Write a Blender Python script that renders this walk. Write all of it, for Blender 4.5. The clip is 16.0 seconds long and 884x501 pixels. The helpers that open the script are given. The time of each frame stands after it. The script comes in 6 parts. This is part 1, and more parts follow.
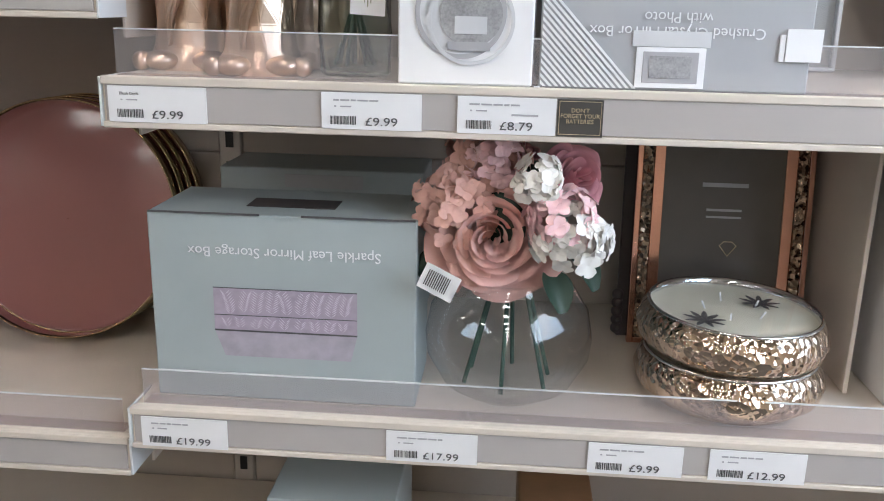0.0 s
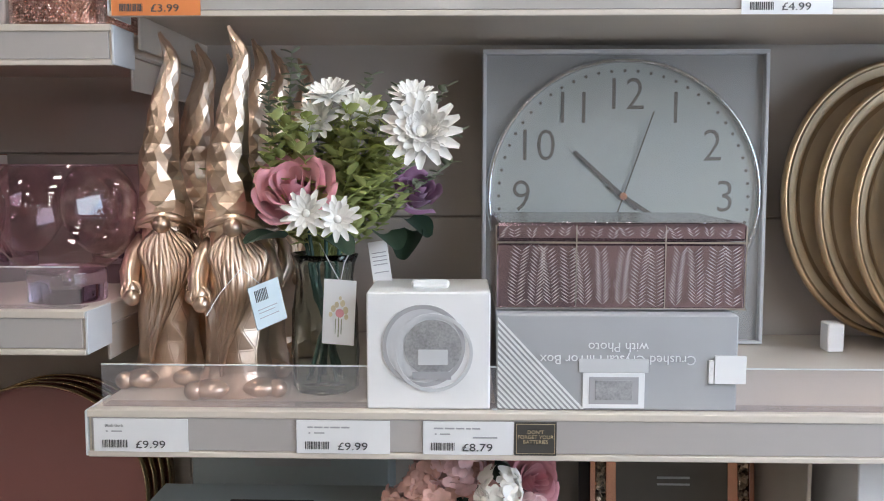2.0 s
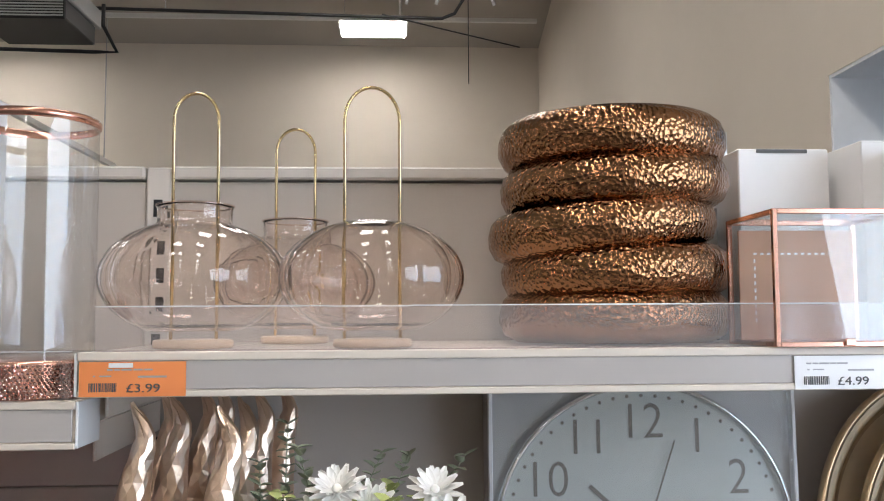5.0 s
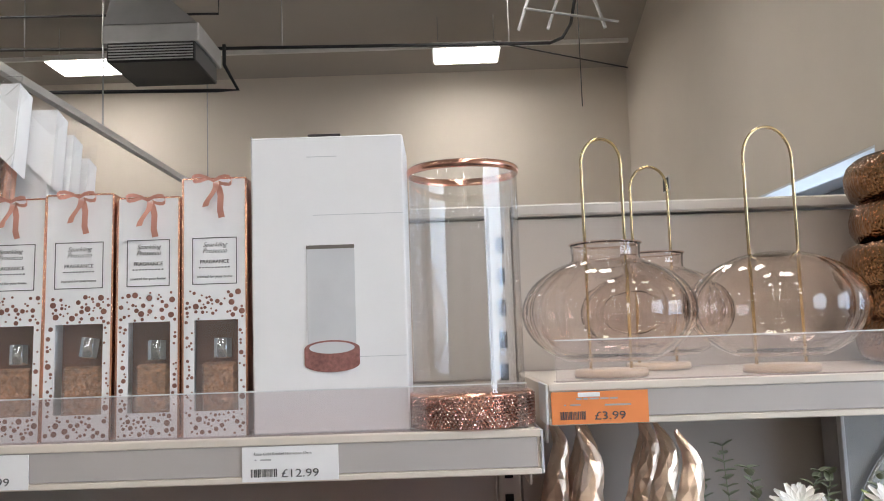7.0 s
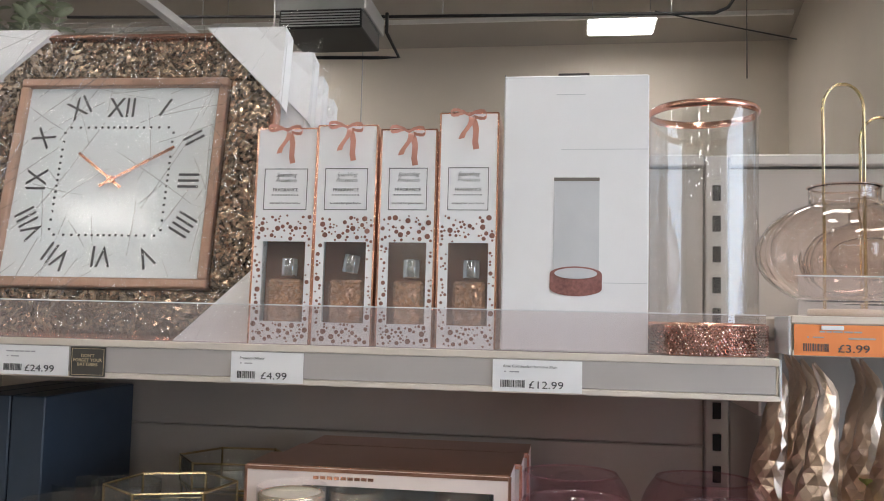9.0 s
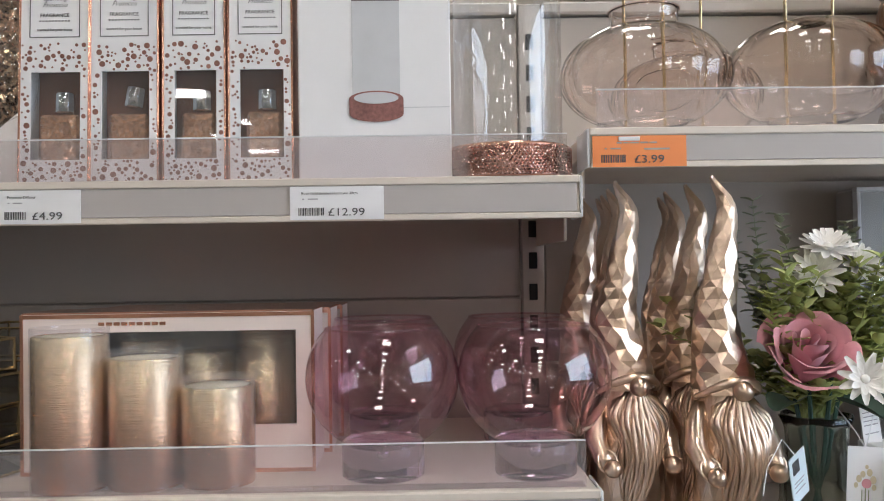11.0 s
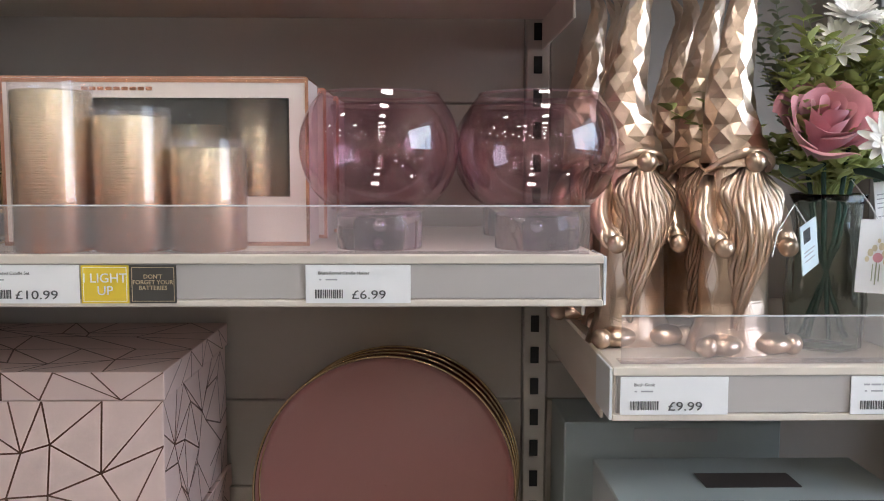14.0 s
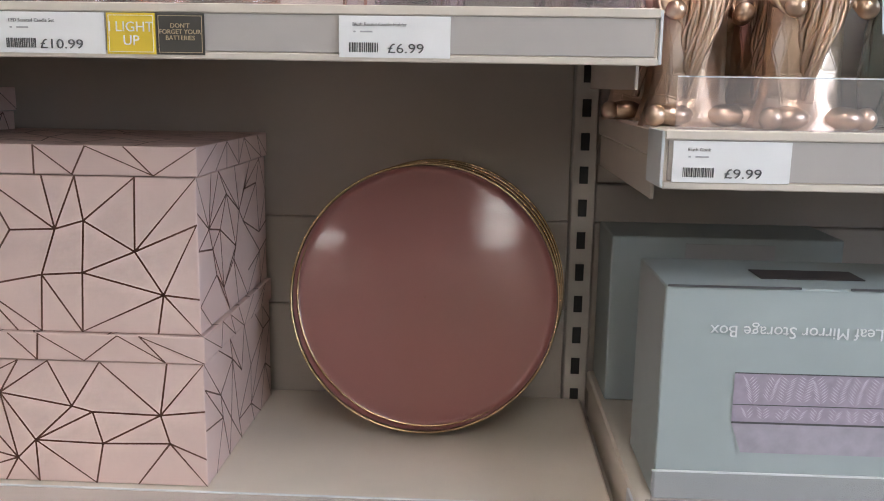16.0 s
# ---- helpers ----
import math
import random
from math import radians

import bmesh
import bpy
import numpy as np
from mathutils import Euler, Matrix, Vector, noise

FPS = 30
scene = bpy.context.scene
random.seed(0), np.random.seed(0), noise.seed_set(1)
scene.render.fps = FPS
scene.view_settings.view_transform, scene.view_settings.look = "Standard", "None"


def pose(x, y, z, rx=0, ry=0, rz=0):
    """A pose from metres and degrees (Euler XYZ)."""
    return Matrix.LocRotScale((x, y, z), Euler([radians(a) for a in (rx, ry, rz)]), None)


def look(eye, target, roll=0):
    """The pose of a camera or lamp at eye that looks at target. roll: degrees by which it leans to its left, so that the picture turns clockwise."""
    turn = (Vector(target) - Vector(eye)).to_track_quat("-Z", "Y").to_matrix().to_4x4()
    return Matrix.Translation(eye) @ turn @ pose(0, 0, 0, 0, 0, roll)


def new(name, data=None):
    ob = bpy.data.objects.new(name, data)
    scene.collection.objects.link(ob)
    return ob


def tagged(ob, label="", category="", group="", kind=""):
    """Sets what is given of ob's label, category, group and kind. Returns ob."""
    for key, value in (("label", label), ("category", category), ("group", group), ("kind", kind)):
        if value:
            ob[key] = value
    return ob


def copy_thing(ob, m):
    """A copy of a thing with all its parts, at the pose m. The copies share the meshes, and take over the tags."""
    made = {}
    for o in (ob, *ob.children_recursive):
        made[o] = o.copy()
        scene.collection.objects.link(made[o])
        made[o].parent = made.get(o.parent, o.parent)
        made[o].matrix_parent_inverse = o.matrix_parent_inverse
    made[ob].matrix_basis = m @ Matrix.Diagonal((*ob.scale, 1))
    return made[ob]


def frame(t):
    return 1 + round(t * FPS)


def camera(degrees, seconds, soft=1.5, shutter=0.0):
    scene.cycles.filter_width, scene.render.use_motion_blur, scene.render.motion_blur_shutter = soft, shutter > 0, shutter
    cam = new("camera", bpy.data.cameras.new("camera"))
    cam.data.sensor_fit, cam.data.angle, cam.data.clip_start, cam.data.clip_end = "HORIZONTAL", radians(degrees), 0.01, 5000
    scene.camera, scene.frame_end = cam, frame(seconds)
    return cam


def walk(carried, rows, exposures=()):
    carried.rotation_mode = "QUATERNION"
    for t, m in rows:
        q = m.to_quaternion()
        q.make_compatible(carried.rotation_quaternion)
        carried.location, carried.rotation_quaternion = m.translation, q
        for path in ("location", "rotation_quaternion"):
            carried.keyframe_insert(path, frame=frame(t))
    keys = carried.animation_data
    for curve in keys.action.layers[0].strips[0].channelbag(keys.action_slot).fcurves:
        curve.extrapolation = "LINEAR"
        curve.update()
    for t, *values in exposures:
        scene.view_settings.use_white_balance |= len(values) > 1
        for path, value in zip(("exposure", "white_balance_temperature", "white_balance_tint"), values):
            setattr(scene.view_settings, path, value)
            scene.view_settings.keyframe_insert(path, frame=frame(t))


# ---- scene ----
cam = camera(53.8, 16.0, soft=1.0)
METRES, EYE, TILT, LEAN, TURN = 1.7, 1.2, 0.0, 0.0, 2.8
PATH = [
    (0, (0.028, 0.012, 1.188), (-0.117, 1.931, 0.643), 1.3),
    (0.5, (0.02, 0.007, 1.247), (-0.095, 1.929, 0.708), 0.6),
    (1, (0.015, -0.002, 1.308), (-0.079, 1.923, 0.775), 0.2),
    (1.5, (0.013, -0.023, 1.345), (-0.055, 1.943, 0.986), 0.1),
    (2, (0.016, -0.036, 1.389), (-0.032, 1.953, 1.191), 0.1),
    (2.5, (0.007, -0.049, 1.434), (-0.019, 1.949, 1.361), 0.2),
    (3, (-0.001, -0.047, 1.485), (-0.007, 1.953, 1.462), 0.1),
    (3.5, (-0.016, -0.017, 1.528), (-0.015, 1.983, 1.555), 0.1),
    (3.7, (-0.022, 0.005, 1.544), (-0.016, 2.004, 1.602), 0.0),
    (5.8, (-0.237, 0.126, 1.682), (-0.022, 2.107, 1.856), -0.9),
    (6, (-0.293, 0.106, 1.683), (-0.058, 2.084, 1.866), -1.2),
    (6.5, (-0.418, 0.098, 1.672), (-0.198, 2.076, 1.869), -2.3),
    (7, (-0.532, 0.047, 1.669), (-0.528, 2.037, 1.869), -1.9),
    (7.5, (-0.622, -0.002, 1.677), (-0.865, 1.974, 1.871), -1.0),
    (8, (-0.672, -0.032, 1.664), (-0.988, 1.934, 1.848), -0.5),
    (8.5, (-0.678, -0.04, 1.635), (-1.015, 1.924, 1.81), 0.5),
    (9, (-0.674, -0.03, 1.605), (-0.962, 1.943, 1.753), 1.3),
    (9.5, (-0.673, -0.002, 1.572), (-0.872, 1.986, 1.664), 1.4),
    (10, (-0.646, 0.015, 1.548), (-0.746, 2.012, 1.612), 1.3),
    (10.2, (-0.633, 0.021, 1.532), (-0.678, 2.019, 1.588), 1.2),
    (12.3, (-0.597, 0.066, 1.384), (-0.539, 2.062, 1.281), -1.4),
    (12.5, (-0.597, 0.072, 1.385), (-0.541, 2.067, 1.245), -1.1),
    (13, (-0.598, 0.072, 1.361), (-0.542, 2.065, 1.207), -0.8),
    (13.5, (-0.606, 0.074, 1.338), (-0.553, 2.066, 1.162), -0.5),
    (14, (-0.608, 0.075, 1.305), (-0.572, 2.066, 1.118), 0.1),
    (14.5, (-0.611, 0.081, 1.283), (-0.58, 2.067, 1.048), 0.5),
    (15, (-0.605, 0.082, 1.241), (-0.609, 2.063, 0.967), 0.7),
    (15.5, (-0.598, 0.084, 1.211), (-0.647, 2.063, 0.929), 0.6),
    (16, (-0.591, 0.104, 1.143), (-0.678, 2.067, 0.77), 0.9),
]
EXPOSURES = [(0, -0.1), (1.5, -0.18), (2.3, -0.36), (3.2, -0.36), (5.8, -0.22), (8.5, -0.3), (10.2, -0.33), (12.3, -0.2), (16, -0.06)]
walk(cam, [(t, look(eye, target, roll)) for t, eye, target, roll in PATH], EXPOSURES)

# world and light ------------------------------------------------------------
world = bpy.data.worlds.new("sky")
scene.world = world
world.use_nodes = True
wn = world.node_tree
sky = wn.nodes.new("ShaderNodeTexSky")
sky.sky_type, sky.sun_disc = "NISHITA", False
sky.sun_elevation, sky.sun_rotation = radians(38), radians(110)
wn.links.new(sky.outputs["Color"], wn.nodes["Background"].inputs["Color"])
wn.nodes["Background"].inputs["Strength"].default_value = 0.12


def area_lamp(name, m, sx, sy, watts, colour):
    data = bpy.data.lights.new(name, "AREA")
    data.shape, data.size, data.size_y, data.energy, data.color = "RECTANGLE", sx, sy, watts, colour
    ob = new(name, data)
    ob.matrix_world = m
    return ob


# daylight standing in the openings of the window wall
area_lamp("window_light", look((1.62, -0.15, 1.78), (-3.0, 0.6, 0.9)), 1.8, 1.25, 54, (0.74, 0.85, 1.0))
area_lamp("window_light", look((1.62, 4.6, 1.75), (-3.0, 4.4, 1.2)), 1.4, 1.4, 18, (0.70, 0.84, 1.0))


# materials ------------------------------------------------------------------
def mat(name, colour, rough=0.5, metal=0.0, var=0.12, scale=30.0, bump=0.0, bscale=200.0, spec=0.5, coat=0.0, trans=0.0, ior=1.45, alpha=1.0, sheen=0.0):
    m = bpy.data.materials.new(name)
    m.use_nodes = True
    nt = m.node_tree
    b = nt.nodes["Principled BSDF"]
    b.inputs["Roughness"].default_value = rough
    b.inputs["Metallic"].default_value = metal
    b.inputs["Specular IOR Level"].default_value = spec
    b.inputs["Coat Weight"].default_value = coat
    b.inputs["Coat Roughness"].default_value = 0.08
    b.inputs["Transmission Weight"].default_value = trans
    b.inputs["IOR"].default_value = ior
    b.inputs["Alpha"].default_value = alpha
    b.inputs["Sheen Weight"].default_value = sheen
    tc = nt.nodes.new("ShaderNodeTexCoord")
    n1 = nt.nodes.new("ShaderNodeTexNoise")
    n1.inputs["Scale"].default_value = scale
    n1.inputs["Detail"].default_value = 6
    n2 = nt.nodes.new("ShaderNodeTexNoise")
    n2.inputs["Scale"].default_value = scale * 0.12
    n2.inputs["Detail"].default_value = 3
    for n in (n1, n2):
        nt.links.new(tc.outputs["Object"], n.inputs["Vector"])
    add = nt.nodes.new("ShaderNodeMath")
    add.operation = "ADD"
    nt.links.new(n1.outputs["Fac"], add.inputs[0])
    nt.links.new(n2.outputs["Fac"], add.inputs[1])
    ramp = nt.nodes.new("ShaderNodeMapRange")
    ramp.inputs["From Min"].default_value, ramp.inputs["From Max"].default_value = 0.6, 1.4
    ramp.inputs["To Min"].default_value, ramp.inputs["To Max"].default_value = 1 - var, 1 + var * 0.6
    nt.links.new(add.outputs[0], ramp.inputs["Value"])
    mul = nt.nodes.new("ShaderNodeMix")
    mul.data_type, mul.blend_type = "RGBA", "MULTIPLY"
    mul.inputs["Factor"].default_value = 1
    mul.inputs["A"].default_value = (*colour, 1)
    nt.links.new(ramp.outputs["Result"], mul.inputs["B"])
    nt.links.new(mul.outputs["Result"], b.inputs["Base Color"])
    if bump:
        bn = nt.nodes.new("ShaderNodeTexNoise")
        bn.inputs["Scale"].default_value = bscale
        nt.links.new(tc.outputs["Object"], bn.inputs["Vector"])
        bp = nt.nodes.new("ShaderNodeBump")
        bp.inputs["Strength"].default_value = bump
        bp.inputs["Distance"].default_value = 0.002
        nt.links.new(bn.outputs["Fac"], bp.inputs["Height"])
        nt.links.new(bp.outputs["Normal"], b.inputs["Normal"])
    return m


def node(m, kind, **inputs):
    n = m.node_tree.nodes.new(kind)
    for k, v in inputs.items():
        n.inputs[k.replace("_", " ")].default_value = v
    return n


def bsdf(m):
    return m.node_tree.nodes["Principled BSDF"]


def base_of(m):
    """The socket that now feeds the base colour."""
    return bsdf(m).inputs["Base Color"].links[0].from_socket


def mix_in(m, fac, colour):
    """Lay another colour over the base by a factor socket."""
    nt = m.node_tree
    mx = nt.nodes.new("ShaderNodeMix")
    mx.data_type = "RGBA"
    src = base_of(m)
    nt.links.new(fac, mx.inputs["Factor"])
    nt.links.new(src, mx.inputs["A"])
    mx.inputs["B"].default_value = (*colour, 1)
    nt.links.new(mx.outputs["Result"], bsdf(m).inputs["Base Color"])
    return mx


def coords(m, scale=(1, 1, 1), kind="Object", rot=(0, 0, 0)):
    tc = node(m, "ShaderNodeTexCoord")
    mp = node(m, "ShaderNodeMapping")
    mp.inputs["Scale"].default_value = scale
    mp.inputs["Rotation"].default_value = rot
    m.node_tree.links.new(tc.outputs[kind], mp.inputs["Vector"])
    return mp.outputs["Vector"]


def math_node(m, op, a, b=None):
    n = node(m, "ShaderNodeMath")
    n.operation = op
    for i, v in enumerate((a, b)):
        if v is None:
            continue
        if isinstance(v, (int, float)):
            n.inputs[i].default_value = v
        else:
            m.node_tree.links.new(v, n.inputs[i])
    return n.outputs[0]


def bump_from(m, height, strength, distance):
    bp = node(m, "ShaderNodeBump", Strength=strength, Distance=distance)
    m.node_tree.links.new(height, bp.inputs["Height"])
    m.node_tree.links.new(bp.outputs["Normal"], bsdf(m).inputs["Normal"])


def glitter(m, scale, strength, contrast=0.6):
    """Facets that tilt the normal cell by cell, with a colour of their own."""
    v = node(m, "ShaderNodeTexVoronoi", Scale=scale)
    m.node_tree.links.new(coords(m), v.inputs["Vector"])
    bp = node(m, "ShaderNodeVectorMath")
    bp.operation = "SUBTRACT"
    m.node_tree.links.new(v.outputs["Color"], bp.inputs[0])
    bp.inputs[1].default_value = (0.5, 0.5, 0.5)
    sc = node(m, "ShaderNodeVectorMath")
    sc.operation = "SCALE"
    m.node_tree.links.new(bp.outputs[0], sc.inputs[0])
    sc.inputs["Scale"].default_value = strength
    geo = node(m, "ShaderNodeNewGeometry")
    ad = node(m, "ShaderNodeVectorMath")
    m.node_tree.links.new(geo.outputs["Normal"], ad.inputs[0])
    m.node_tree.links.new(sc.outputs[0], ad.inputs[1])
    nn = node(m, "ShaderNodeVectorMath")
    nn.operation = "NORMALIZE"
    m.node_tree.links.new(ad.outputs[0], nn.inputs[0])
    m.node_tree.links.new(nn.outputs[0], bsdf(m).inputs["Normal"])
    sep = node(m, "ShaderNodeSeparateColor")
    m.node_tree.links.new(v.outputs["Color"], sep.inputs[0])
    dark = math_node(m, "MULTIPLY", sep.outputs[0], contrast)
    mix_in(m, dark, (0.05, 0.04, 0.035))


M = {}
M["cream"] = mat("shelf_cream_paint", (0.70, 0.63, 0.555), 0.42, var=0.07, scale=14, bump=0.05)
M["strip"] = mat("ticket_strip_grey", (0.48, 0.45, 0.435), 0.22, var=0.05, scale=10, coat=0.5)
M["stripend"] = mat("strip_end_plastic", (0.72, 0.74, 0.76), 0.35, var=0.06, scale=30)
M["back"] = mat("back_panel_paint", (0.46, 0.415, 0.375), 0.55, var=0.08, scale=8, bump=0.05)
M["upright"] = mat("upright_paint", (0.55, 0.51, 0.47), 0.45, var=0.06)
M["black"] = mat("black_plastic", (0.015, 0.015, 0.016), 0.5)
M["wall"] = mat("wall_paint", (0.71, 0.64, 0.56), 0.8, var=0.06, scale=2.0, bump=0.05, bscale=60)
M["ceiling"] = mat("ceiling_sheet", (0.46, 0.42, 0.375), 0.7, var=0.08, scale=1.5)
M["floor"] = mat("floor_vinyl", (0.12, 0.113, 0.107), 0.35, var=0.15, scale=4)
M["reveal"] = mat("window_reveal_paint", (0.80, 0.82, 0.85), 0.6, var=0.04)
M["frame"] = mat("window_frame_dark", (0.10, 0.12, 0.15), 0.4)
M["paper"] = mat("white_card", (0.86, 0.86, 0.87), 0.55, var=0.035, scale=18)
M["ink"] = mat("ink", (0.10, 0.10, 0.105), 0.6, var=0.05)
M["inkgrey"] = mat("grey_ink", (0.42, 0.42, 0.44), 0.6, var=0.05)
M["orange"] = mat("orange_card", (0.90, 0.30, 0.10), 0.5, var=0.05)
M["yellow"] = mat("yellow_card", (0.82, 0.60, 0.06), 0.5, var=0.05)
M["darkcard"] = mat("dark_card", (0.07, 0.066, 0.06), 0.45, var=0.1)
M["goldink"] = mat("gold_ink", (0.62, 0.50, 0.33), 0.4, 0.3)
M["whiteink"] = mat("white_ink", (0.85, 0.86, 0.88), 0.5, var=0.03)
M["greycard"] = mat("blue_grey_card", (0.40, 0.46, 0.47), 0.5, var=0.06, scale=16)
M["greycardtop"] = mat("grey_card", (0.42, 0.43, 0.45), 0.5, var=0.06, scale=16)
M["gold"] = mat("gold_wire", (0.66, 0.53, 0.31), 0.25, 1.0, var=0.12)
M["lanternbase"] = mat("pale_gold_base", (0.66, 0.52, 0.38), 0.4, 0.3, var=0.1)
M["rosegold"] = mat("rose_gold", (0.80, 0.45, 0.34), 0.2, 1.0, var=0.12)
M["browngold"] = mat("brown_rose_gold", (0.52, 0.34, 0.26), 0.36, 0.8, var=0.2)
M["chrome"] = mat("chrome", (0.75, 0.75, 0.76), 0.12, 1.0, var=0.06)
M["green"] = mat("leaf_green", (0.46, 0.51, 0.20), 0.5, var=0.35, scale=60, spec=0.3)
M["dusty"] = mat("leaf_dusty", (0.31, 0.34, 0.24), 0.6, var=0.3, scale=60)
M["darkgreen"] = mat("leaf_dark", (0.03, 0.06, 0.04), 0.45, var=0.3)
M["stem"] = mat("stem_green", (0.04, 0.09, 0.07), 0.5, var=0.3)
M["rosepink"] = mat("petal_pink", (0.72, 0.33, 0.38), 0.65, var=0.16, scale=40, sheen=0.3)
M["rosepurple"] = mat("petal_purple", (0.42, 0.21, 0.37), 0.65, var=0.2, scale=40, sheen=0.3)
M["rosepeach"] = mat("petal_peach", (0.74, 0.44, 0.39), 0.65, var=0.18, scale=40, sheen=0.3)
M["petalcoral"] = mat("petal_coral", (0.76, 0.45, 0.38), 0.65, var=0.2, scale=50, sheen=0.3)
M["petalwhite"] = mat("petal_white", (0.86, 0.84, 0.80), 0.6, var=0.06, scale=40, sheen=0.2)
M["petalblush"] = mat("petal_blush", (0.86, 0.58, 0.60), 0.6, var=0.2, scale=60, sheen=0.2)
M["tray"] = mat("tray_lacquer", (0.33, 0.135, 0.125), 0.38, var=0.06, scale=6, bump=0.05, bscale=300, spec=0.35, coat=0.9)
bsdf(M["tray"]).inputs["Coat Roughness"].default_value = 0.07
M["traygold"] = mat("tray_gold_rim", (0.52, 0.38, 0.23), 0.22, 1.0, var=0.15)
M["candlewax"] = mat("cream_wax", (0.76, 0.71, 0.58), 0.5, var=0.05)
M["pack"] = mat("blush_card", (0.78, 0.68, 0.64), 0.5, var=0.05)
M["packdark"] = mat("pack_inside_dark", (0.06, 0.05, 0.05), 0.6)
M["navy"] = mat("navy_card", (0.035, 0.05, 0.075), 0.45, var=0.15)
M["ribbon"] = mat("satin_ribbon", (0.70, 0.34, 0.26), 0.30, var=0.12, sheen=0.5)
M["brownwin"] = mat("brown_window_card", (0.34, 0.145, 0.08), 0.6, var=0.15)
M["amber"] = mat("amber_liquid_glass", (0.80, 0.40, 0.22), 0.18, 0.3, var=0.5, scale=150, coat=0.8)
glitter(M["amber"], 300, 0.9, 0.6)
M["platewood"] = mat("champagne_gold_leaf", (0.88, 0.74, 0.53), 0.34, 0.2, var=0.3, scale=12)
M["plategold"] = mat("dark_gold_rim", (0.62, 0.45, 0.27), 0.33, 0.8, var=0.25, scale=20)
M["ductgrey"] = mat("galvanised_duct", (0.42, 0.42, 0.42), 0.4, 0.6, var=0.15, scale=6)
M["whitemetal"] = mat("white_metal", (0.75, 0.74, 0.72), 0.45, var=0.05)
M["clockface"] = mat("clock_face", (0.49, 0.515, 0.50), 0.25, var=0.03, scale=5, coat=0.6)
M["clockface2"] = mat("white_clock_face", (0.78, 0.81, 0.82), 0.25, var=0.03, scale=5, coat=0.5)
M["numeral"] = mat("metal_numeral", (0.17, 0.15, 0.135), 0.35, 0.3, var=0.1)
M["clockbox"] = mat("clock_carton_grey", (0.40, 0.39, 0.39), 0.4, var=0.06)
M["greyfoil"] = mat("picture_grey", (0.36, 0.36, 0.37), 0.5, var=0.4, scale=400)
M["picgrey"] = mat("picture_pale", (0.62, 0.63, 0.65), 0.5, var=0.08)
M["piclilac"] = mat("picture_lilac", (0.44, 0.38, 0.47), 0.5, var=0.2, scale=120)
M["wood"] = mat("frame_wood", (0.30, 0.17, 0.09), 0.5, var=0.2)

# glass
def glass(name, colour, rough=0.02, alpha=0.16, gloss=0.5):
    """Thin clear plastic or glass: a see-through tint with a mirror coat by Fresnel."""
    m = bpy.data.materials.new(name)
    m.use_nodes = True
    nt = m.node_tree
    nt.nodes.remove(nt.nodes["Principled BSDF"])
    out = nt.nodes["Material Output"]
    tr = nt.nodes.new("ShaderNodeBsdfTransparent")
    tr.inputs["Color"].default_value = (*colour, 1)
    gl = nt.nodes.new("ShaderNodeBsdfGlossy")
    gl.inputs["Roughness"].default_value = rough
    df = nt.nodes.new("ShaderNodeBsdfDiffuse")
    df.inputs["Color"].default_value = (*[0.5 + 0.5 * c for c in colour], 1)
    fr = nt.nodes.new("ShaderNodeLayerWeight")
    fr.inputs["Blend"].default_value = 0.5
    pw = nt.nodes.new("ShaderNodeMath")
    pw.operation = "POWER"
    pw.inputs[1].default_value = 3.5
    nt.links.new(fr.outputs["Facing"], pw.inputs[0])
    mx = nt.nodes.new("ShaderNodeMixShader")
    mx.inputs[0].default_value = alpha
    nt.links.new(tr.outputs[0], mx.inputs[1])
    nt.links.new(df.outputs[0], mx.inputs[2])
    m2 = nt.nodes.new("ShaderNodeMixShader")
    k = nt.nodes.new("ShaderNodeMath")
    k.operation = "MULTIPLY_ADD"
    k.inputs[1].default_value = gloss * 0.6
    k.inputs[2].default_value = gloss * 0.09
    nt.links.new(pw.outputs[0], k.inputs[0])
    nt.links.new(k.outputs[0], m2.inputs[0])
    nt.links.new(mx.outputs[0], m2.inputs[1])
    nt.links.new(gl.outputs[0], m2.inputs[2])
    nt.links.new(m2.outputs[0], out.inputs["Surface"])
    return m


def solid_glass(name, colour, rough=0.0):
    m = bpy.data.materials.new(name)
    m.use_nodes = True
    b = bsdf(m)
    b.inputs["Base Color"].default_value = (*colour, 1)
    b.inputs["Roughness"].default_value = rough
    b.inputs["Transmission Weight"].default_value = 1.0
    b.inputs["IOR"].default_value = 1.45
    return m


M["lilac_s"] = solid_glass("cast_lilac_glass", (0.68, 0.60, 0.74))
M["blush_s"] = solid_glass("blown_blush_glass", (0.995, 0.94, 0.91))
M["green_s"] = solid_glass("cast_grey_green_glass", (0.74, 0.80, 0.76))
M["clear"] = glass("clear_plastic", (0.95, 0.93, 0.94), 0.05, 0.075, 0.5)
M["glass"] = glass("clear_glass", (0.95, 0.97, 0.98), 0.01, 0.03, 0.6)
M["pinkglass"] = glass("pink_glass", (0.93, 0.78, 0.83), 0.01, 0.03, 0.9)
M["blush"] = glass("blush_glass", (0.985, 0.875, 0.835), 0.0, 0.006, 0.95)
M["smoke"] = glass("smoked_pane", (0.74, 0.74, 0.72), 0.01, 0.03, 0.8)
M["cello"] = glass("cellophane", (0.98, 0.98, 0.98), 0.03, 0.01, 0.8)
M["fold"] = glass("cellophane_fold", (0.97, 0.97, 0.97), 0.10, 0.16, 1.6)
M["pinkblown"] = glass("blown_pink_sheet", (0.955, 0.80, 0.845), 0.0, 0.006, 1.25)
M["clearblown"] = glass("blown_clear_sheet", (0.97, 0.98, 0.985), 0.0, 0.004, 1.1)
